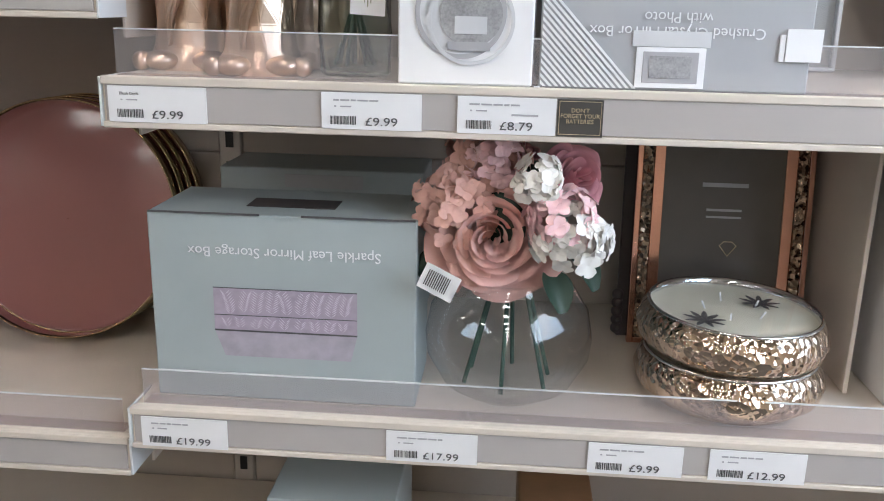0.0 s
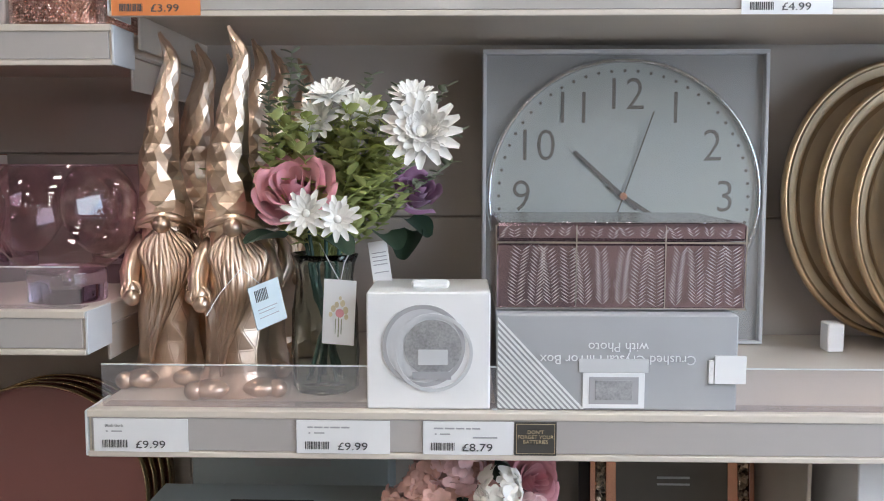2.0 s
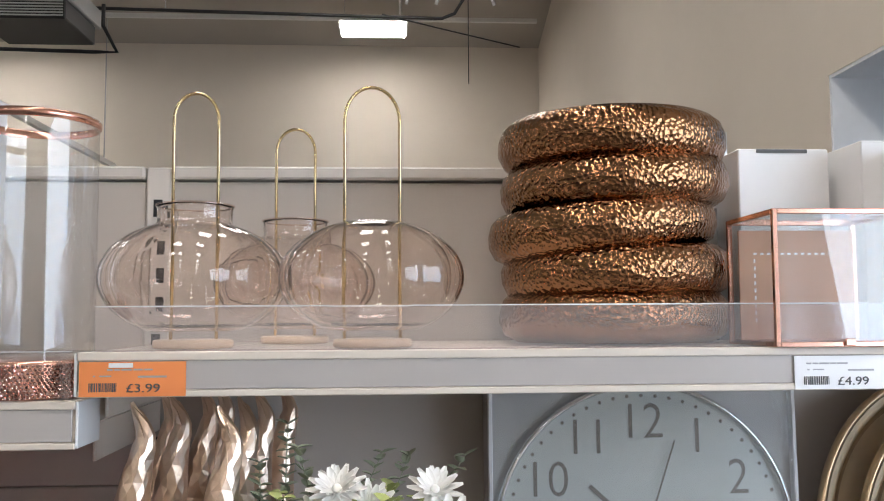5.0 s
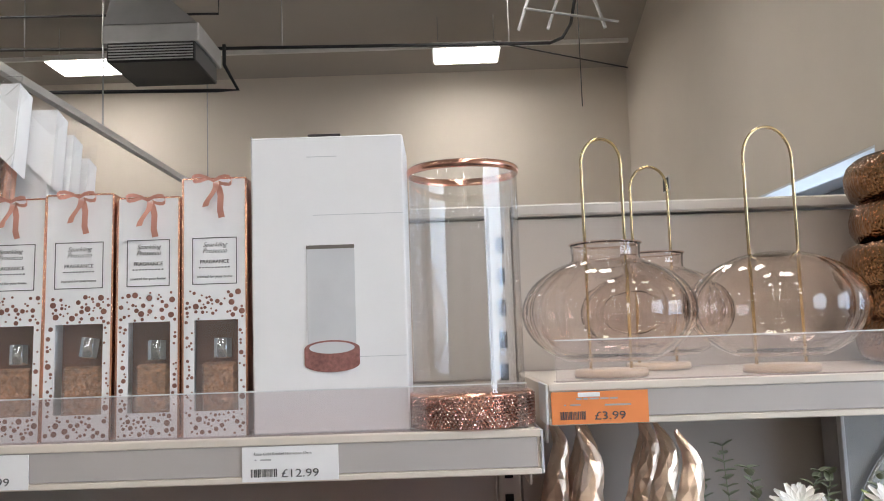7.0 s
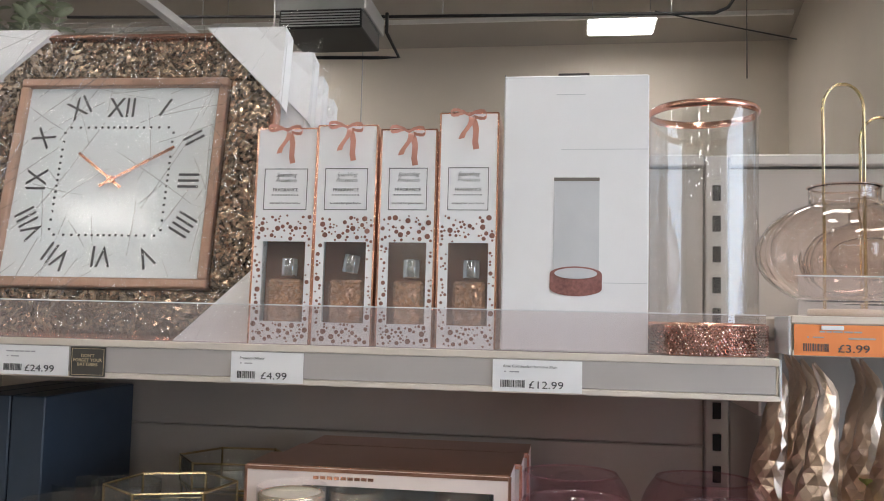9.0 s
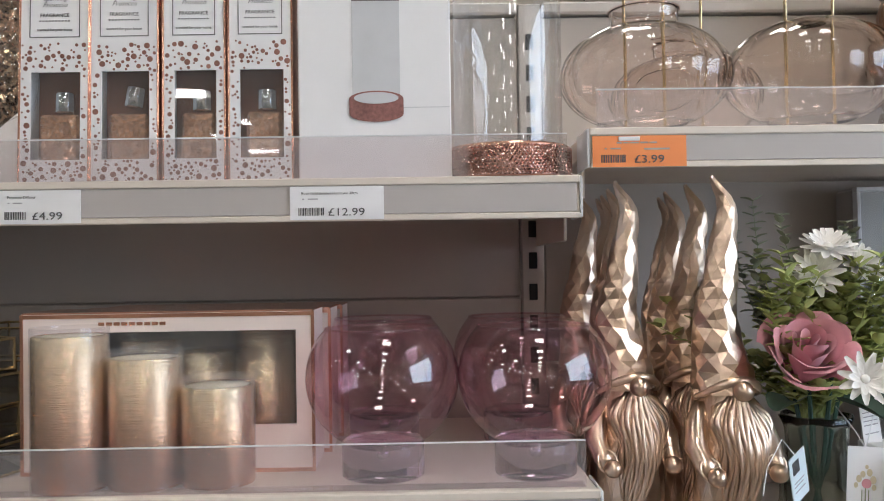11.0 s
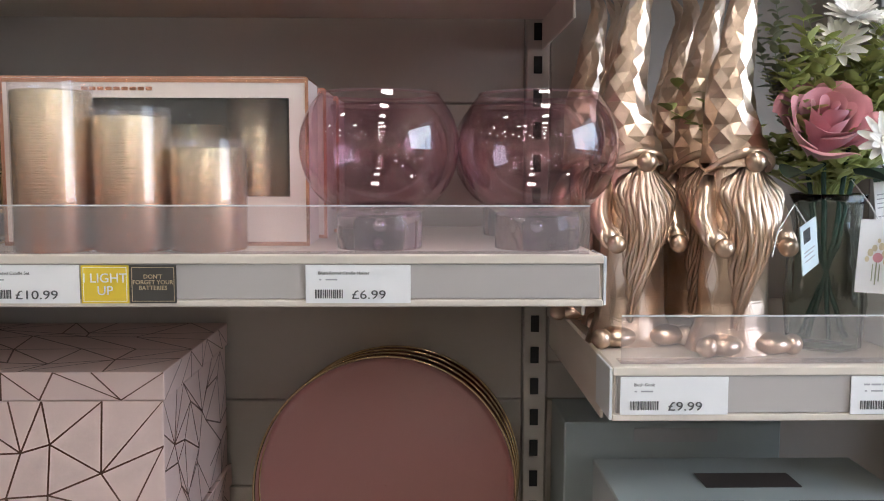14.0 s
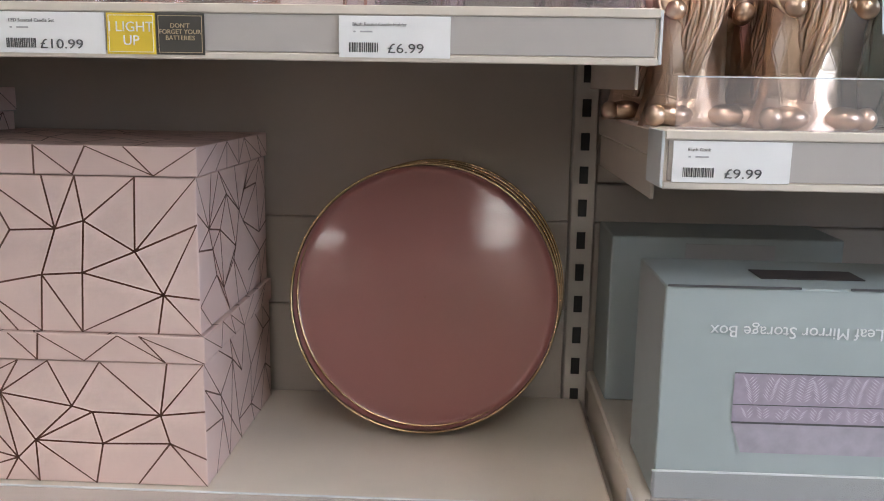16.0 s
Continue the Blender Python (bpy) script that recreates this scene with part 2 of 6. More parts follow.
M["film"] = glass("carton_film", (0.95, 0.96, 0.96), 0.06, 0.04, 0.16)
M["pane"] = glass("window_pane", (0.90, 0.95, 1.0), 0.01, 0.0, 0.4)

# crinkled cellophane
cb = M["cello"].node_tree
cn = cb.nodes.new("ShaderNodeTexNoise")
cn.inputs["Scale"].default_value, cn.inputs["Detail"].default_value, cn.inputs["Distortion"].default_value = 11, 3, 4.0
cbp = cb.nodes.new("ShaderNodeBump")
cbp.inputs["Strength"].default_value, cbp.inputs["Distance"].default_value = 1.0, 0.007
ctc = cb.nodes.new("ShaderNodeTexCoord")
cb.links.new(ctc.outputs["Object"], cn.inputs["Vector"])
cb.links.new(cn.outputs["Fac"], cbp.inputs["Height"])
for n in cb.nodes:
    if n.type in ("BSDF_GLOSSY", "LAYER_WEIGHT"):
        cb.links.new(cbp.outputs["Normal"], n.inputs["Normal"])

# hammered metals
def hammered(name, colour, cell, rough, depth):
    m = mat(name, colour, rough, 1.0, var=0.25, scale=20)
    v = node(m, "ShaderNodeTexVoronoi", Scale=cell)
    m.node_tree.links.new(coords(m), v.inputs["Vector"])
    bump_from(m, v.outputs["Distance"], 1.0, depth)
    return m


M["bronze"] = hammered("hammered_bronze", (0.31, 0.155, 0.075), 185, 0.14, 0.0017)
M["champagne"] = hammered("hammered_champagne", (0.78, 0.64, 0.52), 105, 0.08, 0.0032)
M["gnome"] = mat("rose_gold_foil", (0.83, 0.64, 0.50), 0.29, 1.0, var=0.30, scale=22, bump=0.15, bscale=90)
M["glitgold"] = mat("crushed_crystal", (0.95, 0.74, 0.55), 0.25, 0.9, var=0.5, scale=200)
glitter(M["glitgold"], 210, 1.7, 0.95)
M["glitrose"] = mat("rose_beads", (0.86, 0.58, 0.52), 0.25, 0.9, var=0.4, scale=300)
glitter(M["glitrose"], 420, 1.4, 0.18)
M["glitsilver"] = mat("silver_crystal_mirror", (0.62, 0.58, 0.60), 0.08, 0.95, var=0.3, scale=150)
glitter(M["glitsilver"], 500, 0.35, 0.35)

# mirror glass etched with leaves
M["leafmirror"] = mat("leaf_etched_mirror", (0.44, 0.33, 0.38), 0.16, 0.9, var=0.2, scale=60)
M["etch"] = mat("etched_frost", (0.66, 0.60, 0.63), 0.40, 0.5)
M["leafpale"] = mat("printed_pale_leaf", (0.66, 0.61, 0.70), 0.5)

# pink paper
M["printrose"] = mat("printed_rose_brown", (0.30, 0.13, 0.115), 0.5, var=0.5, scale=250)
M["mosaic"] = mat("pink_paper", (0.74, 0.56, 0.52), 0.55, var=0.06, scale=10)
M["mosaicline"] = mat("brown_print", (0.16, 0.075, 0.055), 0.45, 0.2)

# pillar candle wrap: gold above, copper below, fine turned lines
M["pillar"] = mat("metallic_wax", (0.76, 0.66, 0.48), 0.26, 0.9, var=0.1, scale=20)
tcp = node(M["pillar"], "ShaderNodeTexCoord")
sp = node(M["pillar"], "ShaderNodeSeparateXYZ")
M["pillar"].node_tree.links.new(tcp.outputs["Generated"], sp.inputs[0])
mix_in(M["pillar"], math_node(M["pillar"], "SUBTRACT", 1.0, sp.outputs["Z"]), (0.55, 0.20, 0.085))
sn = node(M["pillar"], "ShaderNodeTexNoise", Scale=14.0, Detail=5.0)
M["pillar"].node_tree.links.new(coords(M["pillar"], (1.5, 1.5, 65)), sn.inputs["Vector"])
bump_from(M["pillar"], sn.outputs["Fac"], 0.8, 0.0008)
mix_in(M["pillar"], math_node(M["pillar"], "MULTIPLY", math_node(M["pillar"], "GREATER_THAN", sn.outputs["Fac"], 0.55), 0.16), (0.80, 0.66, 0.42))


def emitter(name, colour, strength):
    m = bpy.data.materials.new(name)
    m.use_nodes = True
    bsdf(m).inputs["Emission Color"].default_value = (*colour, 1)
    bsdf(m).inputs["Emission Strength"].default_value = strength
    bsdf(m).inputs["Base Color"].default_value = (0.8, 0.8, 0.8, 1)
    return m


M["lamp"] = emitter("led_panel", (1.0, 0.955, 0.905), 29.0)

# mesh makers ----------------------------------------------------------------
FINE = {"printed_dashes", "printed_lines", "minute_dots", "minute_marks", "foil_dots", "slots", "barcode", "small_print", "print", "etched_leaves", "printed_leaves", "printed_stripes", "script_bars", "printed_bars", "etched_rays", "foil_print"}


SOLID = [M[k] for k in ("blush_s", "lilac_s", "green_s")]


def put(bm, name, material, parent=None, label="", smooth=False):
    me = bpy.data.meshes.new(name)
    bmesh.ops.recalc_face_normals(bm, faces=bm.faces)
    bm.to_mesh(me)
    bm.free()
    if smooth:
        for p in me.polygons:
            p.use_smooth = True
    for mm in material if isinstance(material, (list, tuple)) else (material,):
        me.materials.append(mm)
    ob = new(name, me)
    if parent:
        ob.parent = parent
    if label:
        tagged(ob, label)
    if material in SOLID:
        ob.visible_shadow = False
    if name in FINE:
        tagged(ob, kind="stuff")
    return ob


part = put


def thing(name, label, category, m=None, group="", kind=""):
    ob = new(name)
    ob.empty_display_size = 0.02
    if m is not None:
        ob.matrix_basis = m
    return tagged(ob, label, category, group, kind)


def boxm(x0, x1, y0, y1, z0, z1, bevel=0.0015, bm=None):
    own = bmesh.new()
    r = bmesh.ops.create_cube(own, size=1)
    for v in r["verts"]:
        v.co = Vector((x0 + (v.co.x + 0.5) * (x1 - x0), y0 + (v.co.y + 0.5) * (y1 - y0), z0 + (v.co.z + 0.5) * (z1 - z0)))
    if bevel:
        bmesh.ops.bevel(own, geom=own.edges[:], offset=bevel, segments=1, affect="EDGES")
    if bm is None:
        return own
    return join(bm, own)


def join(bm, other, m=None):
    if m is not None:
        bmesh.ops.transform(other, matrix=m, verts=other.verts)
    me = bpy.data.meshes.new("tmp")
    other.to_mesh(me)
    other.free()
    bm.from_mesh(me)
    bpy.data.meshes.remove(me)
    return bm


def lathe(profile, seg=40, wave=None, cap=True):
    """Turn a list of (radius, height); wave(angle, height) scales the radius."""
    bm = bmesh.new()
    rings = []
    for r, z in profile:
        ring = []
        for i in range(seg):
            a = 2 * math.pi * i / seg
            k = r * (wave(a, z) if wave else 1)
            ring.append(bm.verts.new((k * math.cos(a), k * math.sin(a), z)))
        rings.append(ring)
    for a, b in zip(rings, rings[1:]):
        for i in range(seg):
            bm.faces.new((a[i], a[(i + 1) % seg], b[(i + 1) % seg], b[i]))
    if cap:
        for ring in (rings[0], rings[-1]):
            if (ring[0].co - ring[seg // 2].co).length > 1e-4:
                bm.faces.new(ring)
    return bm


def shell(profile, th, seg=64, wave=None):
    """A turned vessel with a wall of even thickness: profile from the foot up, its inside towards the axis."""
    inner = []
    for i, (r, z) in enumerate(profile):
        a, b = profile[max(0, i - 1)], profile[min(len(profile) - 1, i + 1)]
        dr, dz = b[0] - a[0], b[1] - a[1]
        n = math.hypot(dr, dz)
        inner.append((max(0.0004, r - dz / n * th), z + dr / n * th))
    loop = list(profile) + inner[::-1]
    return lathe(loop + [loop[0]], seg, wave, cap=False)


def tube(points, radius, seg=8, closed=False):
    bm = bmesh.new()
    pts = [Vector(p) for p in points]
    rings = []
    n = len(pts)
    for i, p in enumerate(pts):
        a = pts[(i - 1) % n] if (closed or i) else p
        b = pts[(i + 1) % n] if (closed or i < n - 1) else p
        d = (b - a).normalized()
        u = d.cross(Vector((0.31, 0.87, 0.38))).normalized()
        v = d.cross(u)
        r = radius[i] if isinstance(radius, (list, tuple)) else radius
        rings.append([bm.verts.new(p + r * (math.cos(t) * u + math.sin(t) * v)) for t in (2 * math.pi * k / seg for k in range(seg))])
    m = n if closed else n - 1
    for i in range(m):
        a, b = rings[i], rings[(i + 1) % n]
        for k in range(seg):
            bm.faces.new((a[k], a[(k + 1) % seg], b[(k + 1) % seg], b[k]))
    if not closed:
        bm.faces.new(rings[0])
        bm.faces.new(rings[-1])
    return bm


def disc(r, y, cx=0.0, cz=0.0, seg=48, r2=None, thick=0.001):
    """A disc or ellipse standing in the xz plane, facing -y."""
    bm = bmesh.new()
    r2 = r2 or r
    f = [bm.verts.new((cx + r * math.cos(2 * math.pi * i / seg), y, cz + r2 * math.sin(2 * math.pi * i / seg))) for i in range(seg)]
    b = [bm.verts.new((v.co.x, y + thick, v.co.z)) for v in f]
    bm.faces.new(f)
    bm.faces.new(b)
    for i in range(seg):
        bm.faces.new((f[i], f[(i + 1) % seg], b[(i + 1) % seg], b[i]))
    return bm


def ringm(r0, r1, y0, y1, cx=0.0, cz=0.0, seg=64, sq=1.0):
    """A flat ring in the xz plane."""
    bm = bmesh.new()
    R = []
    for r, y in ((r0, y0), (r1, y0), (r1, y1), (r0, y1)):
        R.append([bm.verts.new((cx + r * math.cos(2 * math.pi * i / seg), y, cz + sq * r * math.sin(2 * math.pi * i / seg))) for i in range(seg)])
    for a, b in zip(R, R[1:] + R[:1]):
        for i in range(seg):
            bm.faces.new((a[i], a[(i + 1) % seg], b[(i + 1) % seg], b[i]))
    return bm


def text(words, size, m, material, parent, name="lettering", align="CENTER", deep=0.0003, stretch=1.0, thin=0.0, slant=0.0):
    cu = bpy.data.curves.new(name, "FONT")
    cu.body, cu.size, cu.align_x, cu.extrude, cu.space_line = words, size, align, deep, 0.95
    cu.resolution_u = 3
    cu.offset, cu.shear = -thin, slant
    tmp = bpy.data.objects.new("tmp", cu)
    scene.collection.objects.link(tmp)
    me = bpy.data.meshes.new_from_object(tmp.evaluated_get(bpy.context.evaluated_depsgraph_get()))
    bpy.data.objects.remove(tmp)
    me.transform(m @ pose(0, 0, 0, 90) @ Matrix.Diagonal((stretch, 1, 1, 1)))
    me.name = name
    me.materials.clear()
    me.materials.append(material)
    ob = new(name, me)
    ob.parent = parent
    return ob


def bars(rects, y, material, parent, name="print"):
    """Flat printed bars: (x0, x1, z0, z1) on a face at y that looks to -y."""
    bm = bmesh.new()
    for x0, x1, z0, z1 in rects:
        boxm(x0, x1, y - 0.0004, y + 0.0002, z0, z1, 0, bm)
    return put(bm, name, material, parent)


def structure(ob, label="", category=""):
    return tagged(ob, label, category, kind="structure")

# setting --------------------------------------------------------------------
XW, YB = 1.36, 8.44
structure(put(boxm(-15, XW + 0.4, -14.8, YB + 0.2, -0.1, 0, 0), "floor", M["floor"]), "grey vinyl shop floor")
structure(put(boxm(-15, XW + 0.4, YB, YB + 0.2, 0, 5.2, 0), "wall_north", M["wall"]), "tall beige painted wall")
structure(put(boxm(-15.2, -15, -14.8, YB + 0.2, 0, 8, 0), "wall_west", M["wall"]), "beige painted wall")
bm = bmesh.new()
for y0, y1, z0, z1 in ((-14.8, YB, 0, 1.0), (-14.8, YB, 2.44, 9), (-14.8, -1.2, 1.0, 2.44), (2.87, 3.75, 1.0, 2.44), (5.45, YB, 1.0, 2.44)):
    boxm(XW, XW + 0.4, y0, y1, z0, z1, 0, bm)
structure(put(bm, "wall_east", M["wall"]), "beige wall with deep window openings")
structure(put(boxm(-15, XW + 0.4, -14.8, -14.6, 0, 8, 0), "wall_south", M["wall"]), "beige painted wall at the far end")
bm = bmesh.new()
vs = [bm.verts.new(p) for p in ((-15, YB + 0.2, 4.22), (XW + 0.4, YB + 0.2, 4.22), (XW + 0.4, -2, 7.4), (-15, -2, 7.4), (XW + 0.4, -14.8, 5.0), (-15, -14.8, 5.0))]
bm.faces.new(vs[:4])
bm.faces.new((vs[3], vs[2], vs[4], vs[5]))
r = bmesh.ops.extrude_face_region(bm, geom=bm.faces[:])
bmesh.ops.translate(bm, vec=(0, 0, 0.15), verts=[v for v in r["geom"] if isinstance(v, bmesh.types.BMVert)])
structure(put(bm, "ceiling", M["ceiling"]), "pitched grey-beige roof lining")
for k, (y0, y1) in enumerate(((-1.2, 2.87), (3.75, 5.45))):
    win = thing("window_%d" % (k + 1), "deep-set window with dark metal frame and pale reveal", "window", kind="structure")
    for nm, a in (("window_reveal", (XW + 0.003, XW + 0.4, y0, y0 + 0.012, 1.0, 2.44)), ("window_reveal", (XW + 0.003, XW + 0.4, y1 - 0.012, y1, 1.0, 2.44)), ("window_reveal", (XW + 0.003, XW + 0.4, y0 + 0.012, y1 - 0.012, 2.428, 2.44)), ("window_sill", (XW - 0.02, XW + 0.4, y0 + 0.012, y1 - 0.012, 1.0, 1.02))):
        put(boxm(*a, 0), nm, M["reveal"], win)
    n = max(2, round((y1 - y0) / 1.2))
    for i in range(n + 1):
        yy = y0 + 0.04 + (y1 - y0 - 0.08) * i / n
        put(boxm(XW + 0.32, XW + 0.37, yy - 0.025, yy + 0.025, 1.02, 2.428), "window_frame", M["frame"], win)
    for z in (1.04, 2.40):
        put(boxm(XW + 0.325, XW + 0.365, y0 + 0.07, y1 - 0.07, z - 0.02, z + 0.02), "window_frame", M["frame"], win)
    p = put(boxm(XW + 0.342, XW + 0.348, y0 + 0.07, y1 - 0.07, 1.06, 2.38, 0), "pane", M["pane"], win)
    p.visible_shadow = False
bd = put(boxm(XW + 30, XW + 30.2, -60, 60, -1, 22, 0), "backdrop", emitter("hazy_street", (0.42, 0.50, 0.60), 1.1))
structure(bd, "pale hazy daylight beyond the windows")
bd.visible_shadow = False

# roof services
def led_panel(x, y, z):
    t = thing("ceiling_light", "rectangular white led panel light, lit, hung under roof", "ceiling light", pose(x, y, z), "ceiling lights")
    put(boxm(-0.30, 0.30, -0.22, 0.22, 0, 0.05, 0.004), "housing", M["whitemetal"], t)
    put(boxm(-0.28, 0.28, -0.20, 0.20, -0.012, -0.001, 0.002), "diffuser", M["lamp"], t)
    roof = 4.22 + 0.2989 * (YB + 0.2 - y) if y > -2 else 7.4 - 0.1875 * (-2 - y)
    for sx in (-0.25, 0.25):
        put(tube([(sx, 0, 0.05), (sx, 0, roof - z + 0.02)], 0.004, 6), "suspension_wire", M["ductgrey"], t)
    return t


for i in range(4):
    for j in range(9):
        led_panel(-0.243 - 3.38 * i, 7.6 - 2.7 * j, 4.17)
for j in range(6):
    led_panel(-0.243, 0.85 - 2.7 * j, 4.17)
t = thing("light_rail", "long white metal lighting rail under the roof", "rail")
put(boxm(-14, 1.2, 7.56, 7.60, 4.235, 4.27), "rail_bar", M["whitemetal"], t)
t = thing("cable_tray", "white metal cable tray running under the roof", "cable tray")
put(boxm(-2.69, -2.645, 1.0, 8.3, 3.04, 3.085), "tray_bar", M["whitemetal"], t)
for y in (3.0, 5.5, 8.0):
    put(tube([(-2.66, y, 3.09), (-2.66, y, 4.24 + 0.2989 * (8.64 - y))], 0.006, 6), "hanger_wire", M["ductgrey"], t)
NEAR = pose(-0.53, 0.05, 1.67) @ Matrix.Scale(0.6855, 4) @ pose(0.53, -0.05, -1.67)
t = thing("air_unit", "grey metal ceiling heater with round duct and dark grille", "air heater", NEAR)
put(boxm(-3.46, -2.60, 7.5, 8.3, 4.34, 4.52, 0.01), "casing", M["ductgrey"], t)
put(boxm(-3.40, -2.62, 7.46, 8.2, 4.16, 4.34, 0.01), "grille_box", M["black"], t)
for i in range(6):
    put(boxm(-3.38, -2.64, 7.45, 7.46, 4.18 + 0.025 * i, 4.19 + 0.025 * i, 0), "slat", M["ductgrey"], t)
bm = bmesh.new()
lo = [bm.verts.new(p) for p in ((-3.44, 7.5, 4.52), (-2.62, 7.5, 4.52), (-2.62, 8.3, 4.52), (-3.44, 8.3, 4.52))]
hi = [bm.verts.new(p) for p in ((-3.40, 7.6, 4.86), (-2.98, 7.6, 4.86), (-2.98, 8.1, 4.86), (-3.40, 8.1, 4.86))]
for i in range(4):
    bm.faces.new((lo[i], lo[(i + 1) % 4], hi[(i + 1) % 4], hi[i]))
bm.faces.new(hi)
put(bm, "hood", M["ductgrey"], t)
put(tube([(-3.19, 7.85, 4.84), (-3.3, 7.6, 5.05), (-3.6, 6.9, 5.35), (-4.0, 6.0, 5.9), (-4.5, 5.6, 8.4)], 0.19, 20), "duct", M["ductgrey"], t, smooth=True)
t = thing("pipe_run", "thin black pipes running under the roof", "pipe", NEAR)
put(tube([(-6, 8.25, 4.62), (-2.5, 8.25, 4.53), (0.60, 8.25, 4.48), (0.72, 8.25, 4.53), (0.80, 8.2, 4.65), (0.86, 8.1, 5.0)], 0.016, 8), "pipe", M["black"], t)
put(tube([(-6, 8.2, 4.17), (-2.62, 8.2, 4.10), (-2.42, 8.2, 4.10), (-2.55, 8.2, 4.35), (-2.55, 8.2, 4.55)], 0.018, 8), "pipe", M["black"], t)
put(tube([(-8, 8.2, 4.95), (-2.6, 8.2, 4.86), (-2.6, 8.2, 5.1)], 0.012, 8), "pipe", M["black"], t)
for x in (-4.5, -2.0, 0.2):
    put(tube([(x, 8.25, 4.5), (x, 8.25, 7.6)], 0.006, 6), "hanger_wire", M["ductgrey"], t)
t = thing("cable", "thin dark cable sagging to the wall and hanging wire", "cable", NEAR)
put(tube([(0.03, 8.1, 4.46), (0.6, 8.2, 4.36), (XW, 8.35, 4.24)], 0.007, 6), "sagging_cable", M["black"], t)
put(tube([(0.82, 7.9, 7.6), (0.82, 7.9, 3.75)], 0.005, 6), "hanging_wire", M["black"], t)
t = thing("roof_brace", "white steel angle braces fixed to the roof", "brace", NEAR)
for x, s in ((0.35, 1), (0.62, 1), (0.95, -1)):
    put(tube([(x - 0.1 * s, 7.8, 4.45), (x + 0.9 * s, 7.6, 7.4)], 0.016, 6), "strut", M["ductgrey"], t)
put(tube([(0.3, 7.7, 4.62), (1.15, 7.7, 4.47)], 0.012, 6), "strut", M["ductgrey"], t)
t = thing("wall_switch", "small dark double wall socket plate", "socket", pose(XW, 7.15, 2.87))
put(boxm(-0.012, -0.002, -0.10, 0.10, -0.06, 0.06), "plate", M["whitemetal"], t)
for y in (-0.05, 0.05):
    put(boxm(-0.016, -0.012, y - 0.035, y + 0.035, -0.05, 0.05), "switch", M["black"], t)

# gondola shelving -----------------------------------------------------------
YBACK = 1.43
XU = -0.437
for nm, x0, x1 in (("left", -1.687, XU - 0.02), ("right", XU + 0.02, 1.2)):
    t = thing("shelf_back", "cream slotted steel back panels of a shop shelving bay", "shelf panel", kind="structure")
    zs = [0.0, 0.30, 0.62, 0.94, 0.80 if nm == "left" else 1.0, 1.30 if nm == "right" else 1.405, 1.60, 1.855]
    zs = sorted(set(zs))
    for a, b in zip(zs, zs[1:]):
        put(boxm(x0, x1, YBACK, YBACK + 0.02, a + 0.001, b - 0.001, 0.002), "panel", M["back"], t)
    # added unseen sheet that keeps light from leaking through the panel seams
    put(boxm(x0, x1, YBACK + 0.0205, YBACK + 0.024, 0, 1.856, 0), "light_block_sheet", M["back"], t)
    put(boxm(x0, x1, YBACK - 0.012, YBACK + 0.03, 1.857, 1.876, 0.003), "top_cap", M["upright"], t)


def upright(x):
    t = thing("shelf_upright", "cream steel upright with rows of black slots", "shelf upright", pose(x, 0, 0), "uprights", kind="structure")
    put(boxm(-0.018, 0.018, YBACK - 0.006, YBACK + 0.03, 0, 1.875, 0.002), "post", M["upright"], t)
    bm = bmesh.new()
    for i in range(36):
        z = 0.063 + 0.05 * i
        boxm(-0.007, 0.006, YBACK - 0.0075, YBACK - 0.0055, z - 0.013, z + 0.013, 0, bm)
    put(bm, "slots", M["black"], t)
    return t


up = upright(XU)
copy_thing(up, pose(-1.705, 0, 0))
copy_thing(up, pose(1.22, 0, 0))


def shelf(x0, x1, yf, ztop, drop, lip, lipx0=None, lipx1=None):
    """A shelf with its ticket strip and the clear plastic riser behind its front edge."""
    t = thing("shelf", "cream steel shop shelf with grey ticket strip and clear riser", "shelf", group="shelves")
    put(boxm(x0, x1, yf + 0.012, YBACK - 0.008, ztop - 0.03, ztop, 0.003), "board", M["cream"], t)
    put(boxm(x0, x1, yf + 0.004, yf + 0.012, ztop - drop, ztop + 0.001, 0.001), "front_edge", M["cream"], t)
    put(boxm(x0 + 0.004, x1 - 0.004, yf + 0.001, yf + 0.004, ztop - drop + 0.007, ztop - 0.008, 0.0005), "ticket_strip", M["strip"], t)
    put(boxm(x0, x1, yf - 0.001, yf + 0.004, ztop - 0.008, ztop + 0.001, 0.001), "strip_rail", M["cream"], t)
    put(boxm(x0, x1, yf - 0.001, yf + 0.004, ztop - drop - 0.001, ztop - drop + 0.006, 0.001), "strip_rail", M["cream"], t)
    for x in (x0 - 0.003, x1):
        put(boxm(x, x + 0.003, yf, yf + 0.07, ztop - drop, ztop, 0.0006), "end_cap", M["stripend"], t)
    for x in (x0 + 0.004, x1 - 0.008):
        put(boxm(x, x + 0.004, yf + 0.08, YBACK - 0.008, ztop - 0.075, ztop - 0.031, 0.001), "bracket", M["cream"], t)
    if lip:
        a, b = lipx0 if lipx0 is not None else x0 + 0.012, lipx1 if lipx1 is not None else x1 - 0.012
        put(boxm(a, b, yf + 0.016, yf + 0.0175, ztop + 0.0005, ztop + lip, 0), "riser", M["clear"], t)
        put(boxm(a, b, yf + 0.0155, yf + 0.018, ztop + lip, ztop + lip + 0.0014, 0), "riser_edge", M["stripend"], t, "bright cut edge")
        put(boxm(a, b, yf + 0.018, yf + 0.04, ztop + 0.0005, ztop + 0.0015, 0), "riser_foot", M["clear"], t)
    return t


